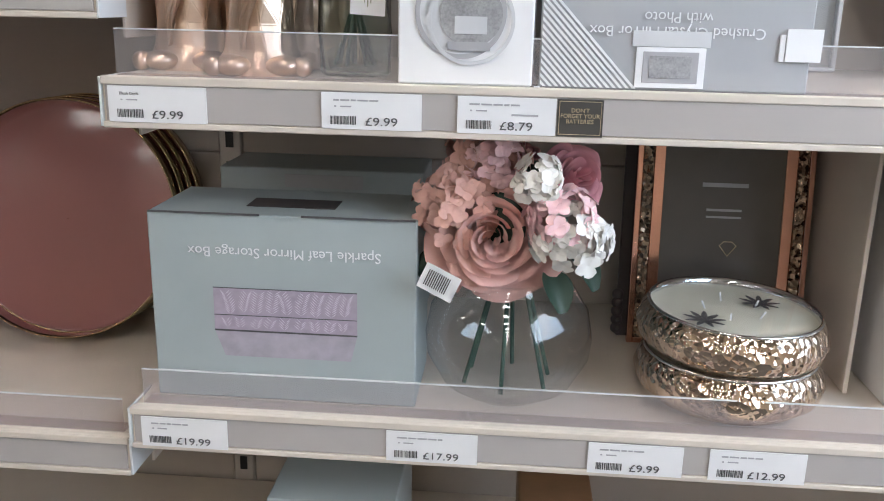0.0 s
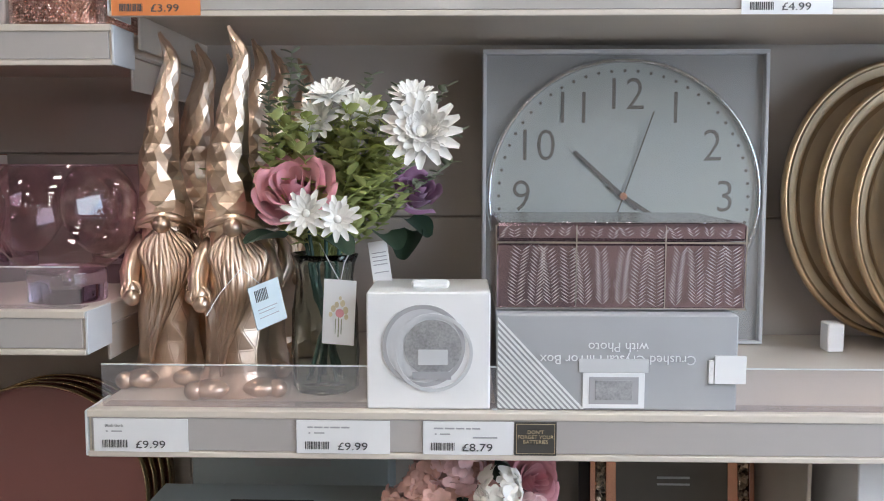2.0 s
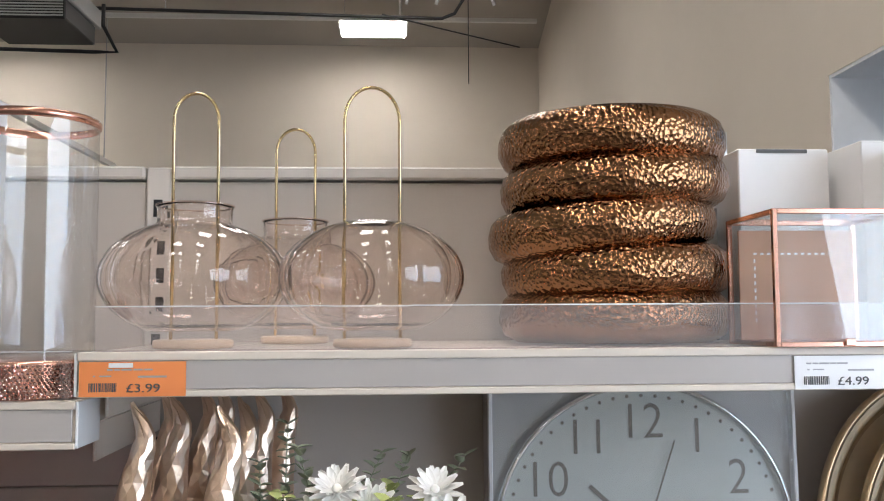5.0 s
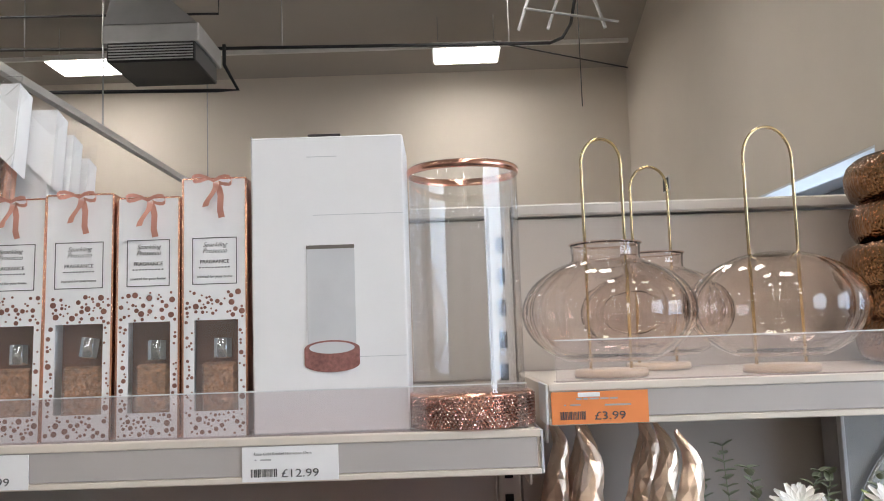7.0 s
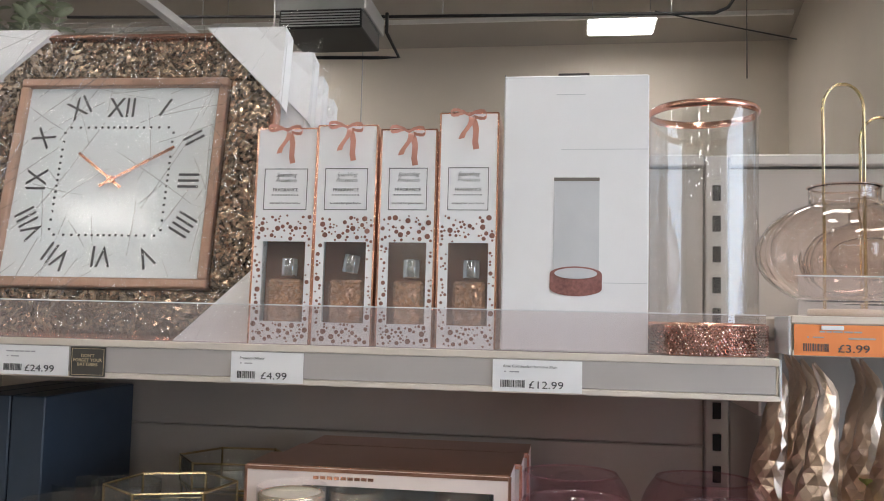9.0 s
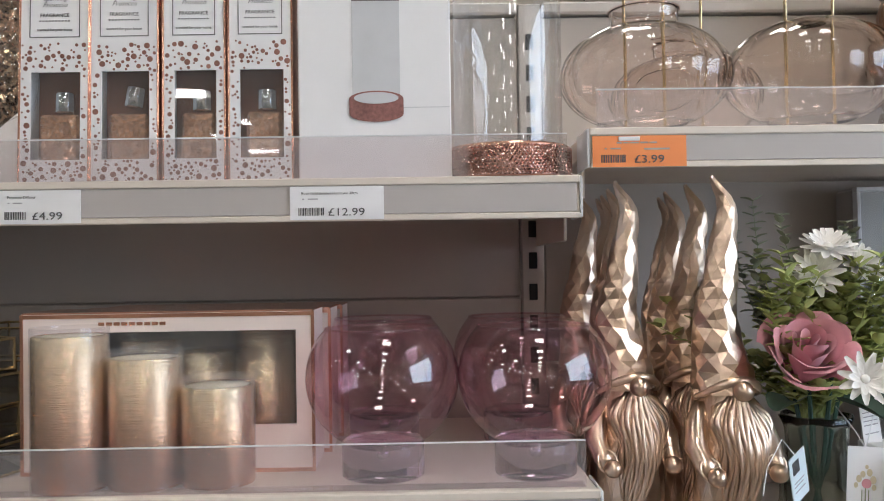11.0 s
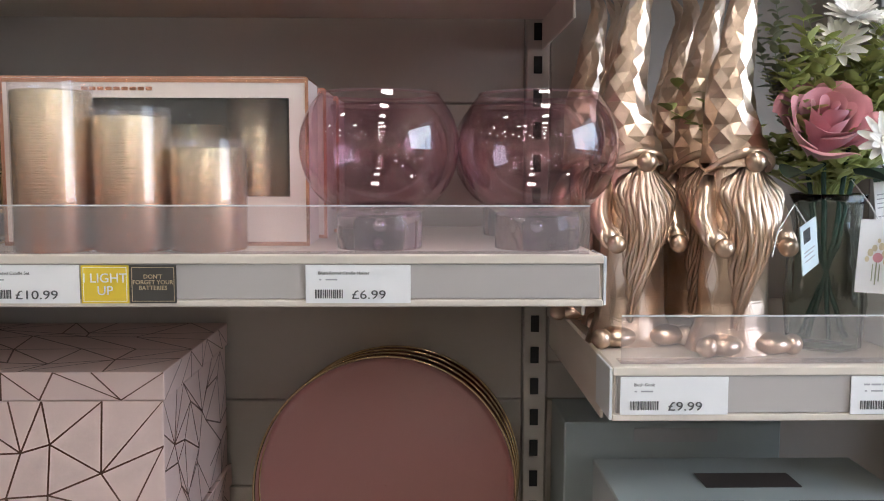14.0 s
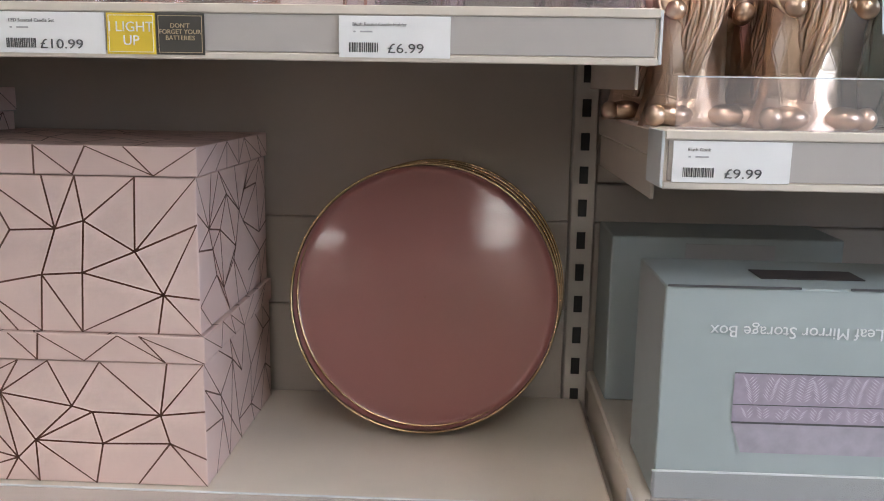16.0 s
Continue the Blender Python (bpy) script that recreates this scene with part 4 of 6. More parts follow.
def ferns(x0, x1, z0, z1, y, seed, step=0.021, leaf=0.0135, gap=0.0040, half=0.00075):
    """Upright fern stems side by side on a face that looks to -y, leaflets in herringbone, kept inside a rectangle."""
    rr = random.Random(seed)
    bm = bmesh.new()
    x = x0
    while x < x1:
        bend, start, rise = rr.uniform(-0.012, 0.012), rr.uniform(0, gap), rr.uniform(0.5, 0.9)
        z = z0 - leaf + start
        while z < z1:
            u = (z - z0) / (z1 - z0)
            cx = x + bend * u * u
            for s in (-1, 1):
                ll = leaf * rr.uniform(0.85, 1.1)
                ex, ez = cx + s * ll * math.cos(rise), z + ll * math.sin(rise)
                nx, nz = -(ez - z) / ll * half, (ex - cx) / ll * half
                mx, mz = (cx + ex) / 2, (z + ez) / 2
                if x0 < min(cx, ex) and max(cx, ex) < x1 and z0 < z and ez < z1:
                    bm.faces.new([bm.verts.new((p, y, q)) for p, q in ((cx, z), (mx + nx, mz + nz), (ex, ez), (mx - nx, mz - nz))])
            z += gap
        x += step * rr.uniform(0.85, 1.15)
    return bm


# boxes on the middle shelf --------------------------------------------------
def carton(name, label, x0, x1, y0, y1, z0, z1, material, topmat=None, category="box"):
    t = thing(name, label, category)
    put(boxm(x0, x1, y0, y1, z0, z1, 0.0018), "carton", material, t)
    if topmat:
        put(boxm(x0 + 0.002, x1 - 0.002, y0 + 0.002, y1 - 0.002, z1 + 0.0002, z1 + 0.0012, 0.0004), "lid_flap", topmat, t)
    return t


t = carton("candle_box", "white card box printed with a round crystal candle holder", -0.095, 0.048, 0.953, 1.075, S2 + 0.001, 1.242, M["paper"])
put(boxm(-0.045, 0.0, 0.985, 1.0, 1.242, 1.252, 0.003), "tab", M["paper"], t)
put(ringm(0.043, 0.048, 0.9515, 0.953, -0.029, 1.180), "printed_ring", M["inkgrey"], t)
put(disc(0.043, 0.9522, -0.029, 1.180), "printed_rim", M["picgrey"], t)
put(ringm(0.042, 0.046, 0.9508, 0.9515, -0.018, 1.172), "printed_ring", M["picgrey"], t)
put(disc(0.033, 0.9512, -0.018, 1.178), "printed_crystal", M["greyfoil"], t)
bars([(-0.035, -0.001, 1.158, 1.176)], 0.9505, M["picgrey"], t, "printed_glass")
bars([(-0.042, 0.003, 1.141, 1.150)], 0.9503, M["inkgrey"], t, "printed_base")

t = carton("mirror_box_carton", "blue-grey printed carton with white stripes, standing upside down", 0.055, 0.332, 0.955, 1.20, S2 + 0.001, 1.217, M["greycardtop"])
bm = bmesh.new()
for i in range(17):
    a, b = 0.0072 * i, 0.0072 * i + 0.0040
    H = 0.108
    x = 0.0565
    v = [bm.verts.new(p) for p in ((x + 0.0002, 0.9536, 1.106 + max(0, H - 0) - a), (x + 0.0002, 0.9536, 1.106 + max(0, H - b)), (x + (H - b) * 0.95 * 0.98, 0.9536, 1.1065), (x + (H - a) * 0.95 * 0.98, 0.9536, 1.1065))]
    bm.faces.new(v)
put(bm, "printed_stripes", M["whiteink"], t)
text("Crushed Crystal Mirror Box\nwith Photo", 0.0155, pose(0.195, 0.9535, 1.170, 0, 180, 0), M["whiteink"], t)
put(boxm(0.15, 0.230, 0.9527, 0.9545, 1.150, 1.166, 0.0003), "printed_lid", M["picgrey"], t)
put(boxm(0.155, 0.226, 0.9527, 0.9545, 1.108, 1.1495, 0.0003), "printed_side", M["whiteink"], t)
put(boxm(0.162, 0.219, 0.9520, 0.9530, 1.113, 1.145, 0.0003), "printed_frame", M["inkgrey"], t)
put(boxm(0.169, 0.212, 0.9513, 0.9525, 1.118, 1.141, 0.0003), "printed_photo", M["greyfoil"], t)
t = thing("folded_card", "small folded blank white card on the shelf edge", "card", pose(0.325, 0.952, S2 + 0.055))
put(boxm(-0.020, 0.016, -0.001, 0.001, -0.021, 0.012, 0.0003), "leaf", M["paper"], t)
put(boxm(-0.026, -0.0205, 0.0, 0.012, -0.021, 0.006, 0.0003), "leaf", M["paper"], t)
t = thing("mirror_box", "mirrored glass trinket box with etched leaves and glitter lid", "trinket box")
put(boxm(0.055, 0.346, 0.981, 1.20, 1.2185, 1.297, 0.003), "body", M["leafmirror"], t)
put(boxm(0.055, 0.346, 0.979, 1.20, 1.300, 1.320, 0.003), "lid", M["leafmirror"], t)
put(boxm(0.060, 0.341, 0.984, 1.196, 1.3203, 1.3215, 0.0003), "lid_glass", M["glitsilver"], t)
put(ferns(0.058, 0.343, 1.222, 1.296, 0.9798, 1), "etched_leaves", M["etch"], t)
put(ferns(0.058, 0.343, 1.302, 1.318, 0.9780, 2, 0.018, 0.009, 0.0034, 0.0006), "etched_leaves", M["etch"], t)
for z in (1.298, 1.2205):
    put(boxm(0.054, 0.347, 0.9775, 0.981, z - 0.0012, z + 0.0012, 0), "edge_trim", M["chrome"], t)
for x in (0.055, 0.1485, 0.252, 0.345):
    put(boxm(x - 0.0008, x + 0.0008, 0.9785, 0.981, 1.22, 1.318, 0), "edge_trim", M["chrome"], t)

# round wall clock in its grey window carton
t = thing("wall_clock", "round silver-grey wall clock in a clear-fronted carton", "clock", pose(0.268, 1.365, 1.338, -1.5, 0, 0))
put(boxm(-0.222, 0.222, -0.012, 0.045, -0.233, 0.228, 0.004), "carton", M["clockbox"], t)
for a in ((-0.222, 0.222, 0.221, 0.228), (-0.222, 0.222, -0.233, -0.228), (-0.222, -0.216, -0.228, 0.221), (0.216, 0.222, -0.228, 0.221)):
    put(boxm(a[0], a[1], -0.026, -0.012, a[2], a[3], 0.001), "carton_edge", M["picgrey"], t)
put(lathe([(0.213, 0), (0.2155, 0.004), (0.2155, 0.010), (0.211, 0.013), (0.208, 0.010), (0.208, 0.0)], 96, cap=False), "bezel", M["chrome"], t, smooth=True).matrix_basis = pose(0, -0.013, 0, 90)
put(disc(0.209, -0.0155, 0, 0, 96), "face", M["clockface"], t)
for h in range(1, 13):
    a = math.radians(90 - 30 * h)
    text(str(h), 0.072, pose(0.160 * math.cos(a), -0.0165, 0.160 * math.sin(a) - 0.024), M["numeral"], t, "numeral", stretch=0.92, thin=0.0006)
bm = bmesh.new()
for k in range(60):
    a = math.radians(6 * k)
    join(bm, disc(0.0027, -0.0172, 0.196 * math.cos(a), 0.196 * math.sin(a), 8))
put(bm, "minute_dots", M["numeral"], t)
for a, ln, tail, w, nm in ((138, 0.105, 0.13, 0.0032, "hour_hand"), (-33, 0.12, 0.03, 0.0032, "minute_hand"), (71, 0.14, 0.06, 0.0012, "second_hand")):
    b = boxm(-tail if nm != "hour_hand" else -0.03, ln, -0.0005, 0.0005, -w, w, 0)
    bmesh.ops.transform(b, matrix=pose(0, -0.019 - 0.002 * (nm == "second_hand"), 0, 0, -a, 0), verts=b.verts)
    put(b, nm, M["numeral"], t)
put(disc(0.006, -0.0225, 0, 0, 20, thick=0.004), "hub", M["rosegold"], t)
p = put(boxm(-0.215, 0.215, -0.0262, -0.0255, -0.227, 0.220, 0), "carton_window", M["film"], t)
p.visible_shadow = False


# nest of round chargers at the end of the middle shelf
def charger(x, y, z, r, turn, lean):
    t = thing("charger_plate", "large round pale gold wooden charger standing on edge", "plate", pose(x, y, z, 90 + lean, 0, turn), "charger plates")
    put(lathe([(r * 0.955, 0.006), (r * 0.965, 0.0), (r * 0.985, -0.001), (r, 0.004), (r * 0.99, 0.012), (r * 0.90, 0.030), (r * 0.6, 0.038), (0.001, 0.038)], 80, cap=False), "rim", M["plategold"], t, smooth=True).matrix_basis = pose(0, 0, 0, 180)
    put(lathe([(0.001, 0.029), (r * 0.60, 0.0285), (r * 0.74, 0.0225), (r * 0.90, 0.004), (r * 0.958, 0.0)], 80, cap=False), "well", M["platewood"], t, smooth=True).matrix_basis = pose(0, 0, 0, 180)
    # shade of the gap between nested plates, put in as a darker gold ring
    put(lathe([(r * 0.855, 0.0075), (r * 0.875, 0.0045), (r * 0.895, 0.0035)], 80, cap=False), "dark_gap_band", M["plategold"], t, smooth=True).matrix_basis = pose(0, 0, 0.001, 180)
    return t


for i in range(5):
    r = 0.225 - 0.012 * i
    charger(0.728 + 0.026 * i, 1.375 - 0.042 * i, S2 + r + 0.004, r, 14, -4)
t = thing("plate_foot", "small white plastic plate stop on the shelf", "plate stand")
put(boxm(0.570, 0.595, 1.28, 1.31, S2 + 0.001, S2 + 0.045, 0.002), "block", M["paper"], t)

# top shelf, right bay -------------------------------------------------------
def glass_lantern(x, y, turn, hw=0.027, tall=0.30, neck=True):
    t = thing("glass_lantern", "blush pink ribbed glass lantern with gold wire handle", "lantern", pose(x, y, S3 + 0.001, 0, 0, turn), "glass lanterns")
    prof = []
    for i in range(23):
        a = math.radians(-62 + (127 if neck else 148) * i / 22)
        prof.append((0.106 * math.cos(a) ** 0.92, 0.081 + 0.069 * math.sin(a)))
    top = prof[-1][1]
    if neck:
        prof += [(0.0435, top + 0.003), (0.0430, top + 0.008), (0.0435, top + 0.020), (0.0450, top + 0.023)]
    put(shell(prof, 0.0022, 112, lambda a, z: 1 + 0.042 * abs(math.cos(7 * a)) * math.sin(math.pi * min(1, max(0, (z - 0.015) / 0.14)))), "bowl", M["blush_s"], t, smooth=True)
    if neck:
        put(lathe([(0.0445, top + 0.0225), (0.0460, top + 0.0232), (0.0460, top + 0.0245), (0.0445, top + 0.0252), (0.0430, top + 0.0245), (0.0445, top + 0.0225)], 64, cap=False), "rim", M["blush"], t, smooth=True)
    put(lathe([(0.044, 0.0), (0.046, 0.001), (0.046, 0.008), (0.044, 0.010)], 48), "base", M["lanternbase"], t, "pale gold base disc", True)
    pts = [(-hw, 0, 0.010), (-hw, 0, tall - hw * 1.25)]
    for i in range(1, 17):
        a = math.pi * (1 - i / 16)
        pts.append((hw * math.cos(a), 0, tall - hw * 1.25 + hw * 1.25 * math.sin(a)))
    pts += [(hw, 0, 0.010)]
    put(tube(pts, 0.0021, 8), "handle", M["gold"], t, "thin gold wire loop", True)
    return t


glass_lantern(-0.322, 1.152, 5, 0.026, 0.304)
glass_lantern(-0.112, 1.140, 8, 0.033, 0.310, False)
glass_lantern(-0.222, 1.318, -4, 0.027, 0.297)


def bronze_bowl(i, tilt, x, y, z):
    t = thing("bronze_bowl", "hammered copper-bronze metal bowl in a stack", "bowl", pose(x, y, z, 0, tilt, 0), "stacked bowls")
    prof = [(0.06, 0.0), (0.128, 0.001), (0.144, 0.010), (0.151, 0.026), (0.151, 0.042), (0.146, 0.056), (0.137, 0.0645), (0.131, 0.0645), (0.140, 0.052), (0.144, 0.036), (0.136, 0.018), (0.11, 0.008), (0.001, 0.008)]
    put(lathe(prof, 72, lambda a, z: 1 + 0.012 * noise.noise(Vector((3 * math.cos(a), 3 * math.sin(a), z * 40 + i))), cap=False), "bowl_wall", M["bronze"], t, smooth=True)
    return t


for i, (tilt, dx) in enumerate(((0, 0.0), (-1.5, 0.004), (-5.0, -0.012), (-2.5, 0.004), (0, 0.0))):
    bronze_bowl(i, tilt, 0.206 + dx, 1.262, S3 + 0.001 + 0.0565 * i)


def jewel_box(x0, x1, y0, y1, z0, z1, etched=True):
    t = thing("jewellery_box", "clear glass jewellery box with rose-gold metal edges", "jewellery box")
    e = 0.0028
    for x in (x0, x1):
        for y in (y0, y1):
            put(boxm(x - e, x + e, y - e, y + e, z0, z1, 0.0006), "edge", M["rosegold"], t)
    for z in (z0 + e, z1 - e):
        for y in (y0, y1):
            put(boxm(x0 + e, x1 - e, y - e, y + e, z - e, z + e, 0.0006), "edge", M["rosegold"], t)
        for x in (x0, x1):
            put(boxm(x - e, x + e, y0 + e, y1 - e, z - e, z + e, 0.0006), "edge", M["rosegold"], t)
    for a in ((x0 + e, x1 - e, y0 - 0.001, y0 + 0.001, z0 + 2 * e, z1 - 2 * e), (x0 + e, x1 - e, y1 - 0.001, y1 + 0.001, z0 + 2 * e, z1 - 2 * e), (x0 - 0.001, x0 + 0.001, y0 + e, y1 - e, z0 + 2 * e, z1 - 2 * e), (x1 - 0.001, x1 + 0.001, y0 + e, y1 - e, z0 + 2 * e, z1 - 2 * e), (x0 + e, x1 - e, y0 + e, y1 - e, z1 - 0.002, z1)):
        put(boxm(*a, 0), "pane", M["glass"], t)
    put(boxm(x0 + e, x1 - e, y0 + e, y1 - e, z0, z0 + 0.003, 0), "base", mat("blush_base", (0.72, 0.46, 0.36), 0.3, 0.3), t)
    put(boxm((x0 + x1) / 2 - 0.006, (x0 + x1) / 2 + 0.006, y0 - 0.006, y0 - 0.003, z0 + 0.001, z0 + 0.009, 0.001), "clasp", M["rosegold"], t)
    for x in (x0 + 0.03, x1 - 0.04):
        put(tube([(x, y1 + 0.003, z1), (x + 0.03, y1 + 0.003, z1)], 0.003, 8), "hinge", M["rosegold"], t)
    if etched:
        bm = bmesh.new()
        for k in range(11):
            a = math.radians(-40 + 17 * k)
            b = boxm(0.02, 0.07, -0.0003, 0.0003, -0.0016, 0.0016, 0)
            join(bm, b, pose(x1 - 0.03, y0 - 0.0016, z1 - 0.06, 0, -a - 60, 0))
        put(bm, "etched_rays", glass("etched_glass", (0.75, 0.75, 0.72), 0.4, 0.4, 0.2), t)
    return t


jewel_box(0.328, 0.485, 1.033, 1.160, S3 + 0.001, 1.765)
t = thing("insert_card", "blush card insert standing inside the glass box", "card")
put(boxm(0.334, 0.478, 1.146, 1.149, S3 + 0.006, 1.752, 0.0005), "sheet", mat("copper_insert", (0.52, 0.29, 0.19), 0.45, 0.2), t)
bars([(0.352 + 0.0085 * k, 0.356 + 0.0085 * k, 1.722, 1.7245) for k in range(12)] + [(0.352, 0.354, 1.64 + 0.009 * k, 1.645 + 0.009 * k) for k in range(9)], 1.1455, M["whiteink"], t, "printed_dashes")
t = carton("carton", "tall white carton with dark slots standing against the back panel", 0.375, 0.50, 1.24, 1.40, S3 + 0.001, 1.872, M["paper"])
put(boxm(0.40, 0.47, 1.2385, 1.2395, 1.866, 1.871, 0), "slot", M["ink"], t)
carton("carton", "tall white carton standing against the back panel", 0.512, 0.70, 1.18, 1.40, S3 + 0.001, 1.872, M["paper"])
carton("carton", "white carton lying on the other cartons", 0.548, 0.75, 1.10, 1.175, S3 + 0.001, 1.86, M["paper"])
t = carton("grey_carton", "slim grey carton behind the bronze bowls", 0.345, 0.368, 1.30, 1.40, S3 + 0.001, 1.80, M["greycardtop"])

# top shelf, left bay --------------------------------------------------------
t = thing("hurricane_lantern", "tall clear glass hurricane lantern with rose-gold beaded base", "hurricane lantern", pose(-0.501, 1.135, L3 + 0.001))
put(lathe([(0.0678, 0.0415), (0.068, 0.06), (0.068, 0.30), (0.068, 0.315)], 80, cap=False), "glass_cylinder", M["clearblown"], t, smooth=True)
put(lathe([(0.0670, 0.309), (0.0702, 0.311), (0.0705, 0.317), (0.0685, 0.319), (0.0660, 0.317), (0.0670, 0.309)], 72, cap=False), "rim_band", M["rosegold"], t, "polished rose-gold rim", True)
verts, faces = [], []
bead = bmesh.new()
bmesh.ops.create_icosphere(bead, subdivisions=1, radius=0.0022)
bead.verts.index_update()
for j in range(10):
    for k in range(100):
        a = 2 * math.pi * (k + 0.5 * (j % 2)) / 100
        base = len(verts)
        verts += [v.co + Vector((0.0775 * math.cos(a), 0.0775 * math.sin(a), 0.0035 + 0.0037 * j)) for v in bead.verts]
        faces += [[base + v.index for v in f.verts] for f in bead.faces]
bead.free()
me = bpy.data.meshes.new("bead_band")
me.from_pydata(verts, [], faces)
me.materials.append(M["glitrose"])
ob = new("bead_band", me)
ob.parent = t
tagged(ob, "band of sparkling rose-gold beads", kind="stuff")
put(lathe([(0.0755, 0.001), (0.076, 0.003), (0.076, 0.039), (0.0755, 0.041), (0.001, 0.041)], 64), "base_ring", M["rosegold"], t, smooth=True)

t = carton("lantern_carton", "tall plain white carton printed with a glass hurricane lantern", -0.760, -0.574, 1.095, 1.225, L3 + 0.001, 1.920, M["paper"])
put(boxm(-0.69, -0.65, 1.096, 1.14, 1.9205, 1.923, 0.0005), "flap", M["packdark"], t)
put(boxm(-0.7595, -0.7585, 1.0945, 1.2, 1.9195, 1.9215, 0), "flap_edge", M["inkgrey"], t)
put(boxm(-0.694, -0.636, 1.0943, 1.0955, 1.655, 1.782, 0), "printed_glass", M["picgrey"], t)
put(boxm(-0.694, -0.636, 1.0937, 1.0950, 1.781, 1.7855, 0), "printed_rim", M["numeral"], t)
put(disc(0.033, 1.0938, -0.665, 1.661, 48, 0.010), "printed_ring", M["printrose"], t)
put(disc(0.027, 1.0925, -0.665, 1.662, 48, 0.007), "printed_inside", M["picgrey"], t)
put(disc(0.033, 1.0932, -0.665, 1.643, 48, 0.010), "printed_foot", M["printrose"], t)
put(boxm(-0.698, -0.632, 1.0934, 1.0942, 1.643, 1.661, 0.0), "printed_band", M["printrose"], t)
put(boxm(-0.692, -0.655, 1.0943, 1.0950, 1.894, 1.8948, 0), "crease", M["picgrey"], t)
put(boxm(-0.685, -0.576, 1.0943, 1.0950, 1.822, 1.8228, 0), "crease", M["picgrey"], t)
put(boxm(-0.650, -0.576, 1.0943, 1.0950, 1.650, 1.6508, 0), "crease", M["picgrey"], t)


def dots(bm, x0, x1, z0, z1, n, seed, y, rmax, keep):
    rr = random.Random(seed)
    done = []
    for _ in range(n * 12):
        if len(done) >= n:
            break
        x, z = rr.uniform(x0, x1), rr.uniform(z0, z1)
        r = rr.choice((0.0012, 0.0015, 0.002, 0.0028, rmax))
        if x - r < x0 or x + r > x1 or z - r < z0 or z + r > z1 or not keep(x, z, r):
            continue
        if any((x - a) ** 2 + (z - b) ** 2 < (r + c + 0.0005) ** 2 for a, b, c in done):
            continue
        done.append((x, z, r))
        join(bm, disc(r, y, x, z, 12, thick=0.0004))


def diffuser_box(x, w, z1, seed, lean, capt=0.0):
    """Slim white gift box with dotted foil print, window, glass bottle and ribbon bow."""
    h = z1 - L3 - 0.002
    t = thing("diffuser_box", "slim white gift box with rose-gold dots, window and ribbon", "gift box", pose(x, 1.096, L3 + 0.001, lean, 0, 0), "gift boxes")
    W = w / 2
    d = 0.080
    wx0, wx1, wz0, wz1 = -W + 0.0135, W - 0.0105, 0.030, 0.138
    for nm, a in (("front_panel", (-W, wx0, 0, 0.002, 0, h)), ("front_panel", (wx1, W, 0, 0.002, 0, h)), ("front_panel", (wx0, wx1, 0, 0.002, 0, wz0)), ("front_panel", (wx0, wx1, 0, 0.002, wz1, h)), ("side_panel", (-W, -W + 0.002, 0.0021, d, 0, h)), ("side_panel", (W - 0.002, W, 0.0021, d, 0, h)), ("top_panel", (-W + 0.002, W - 0.002, 0.0021, d, h - 0.002, h))):
        put(boxm(*a, 0), nm, M["paper"], t)
    put(boxm(-W + 0.002, W - 0.002, d - 0.03, d - 0.028, 0.001, h - 0.003, 0), "inner_card", M["brownwin"], t)
    for sx in (-W, W):
        put(boxm(sx - 0.0012, sx + 0.0012, -0.0008, 0.0012, 0, h, 0), "foil_edge", M["rosegold"], t)
    put(boxm(-W, W, -0.0008, 0.0012, h - 0.001, h + 0.001, 0), "foil_edge", M["rosegold"], t)
    for sx in (-W - 0.0006, W + 0.0002):
        put(boxm(sx, sx + 0.0004, 0.002, d, 0, h, 0), "foil_side", M["rosegold"], t)
    put(boxm(wx0 + 0.006, wx1 - 0.004, 0.008, 0.045, 0.003, 0.088, 0.004), "bottle", M["amber"], t, "amber glass bottle with gold flecks")
    put(lathe([(0.0105, 0.0), (0.0115, 0.001), (0.0115, 0.024), (0.0105, 0.025)], 24), "bottle_cap", M["chrome"], t, "polished silver cap", True).matrix_basis = pose(0.004, 0.024, 0.092 + capt, 0, 8 if capt else 0, 0)
    p = put(boxm(wx0, wx1, 0.0022, 0.0026, wz0, wz1, 0), "window", M["glass"], t)
    p.visible_shadow = False
    bm = bmesh.new()
    dots(bm, -W + 0.002, W - 0.002, 0.002, 0.175, 105, seed, -0.0006, 0.0036, lambda a, z, r: not (wx0 - r - 0.0005 < a < wx1 + r + 0.0005 and wz0 - r - 0.0005 < z < wz1 + r + 0.0005) and (z < 0.14 or (a * 7919 + z * 104729) % 1 > (z - 0.14) * 18))
    put(bm, "foil_dots", mat("rose_foil_dots", (0.30, 0.15, 0.12), 0.35, 0.5, var=0.4, scale=150), t)
    bm = bmesh.new()
    lx, l0, l1 = W - 0.0115, 0.181, 0.238
    for a in ((-lx, lx, l1 - 0.0009, l1), (-lx, lx, l0, l0 + 0.0009), (-lx, -lx + 0.0009, l0 + 0.0009, l1 - 0.0009), (lx - 0.0009, lx, l0 + 0.0009, l1 - 0.0009)):
        boxm(a[0], a[1], -0.0006, 0.0001, a[2], a[3], 0, bm)
    put(bm, "label_border", M["ink"], t)
    text("FRAGRANCE", 0.0062, pose(0, -0.0006, 0.2065), M["ink"], t, "lettering", deep=0.0002)
    text("Sparkling\nProsecco", 0.0080, pose(0, -0.0006, 0.2268), M["ink"], t, "lettering", deep=0.0002, slant=0.45, thin=0.00012)
    bars([(-0.019 + 0.0039 * i, -0.0168 + 0.0039 * i, 0.2008, 0.2022) for i in range(10)], -0.0001, M["ink"], t, "script_bars")
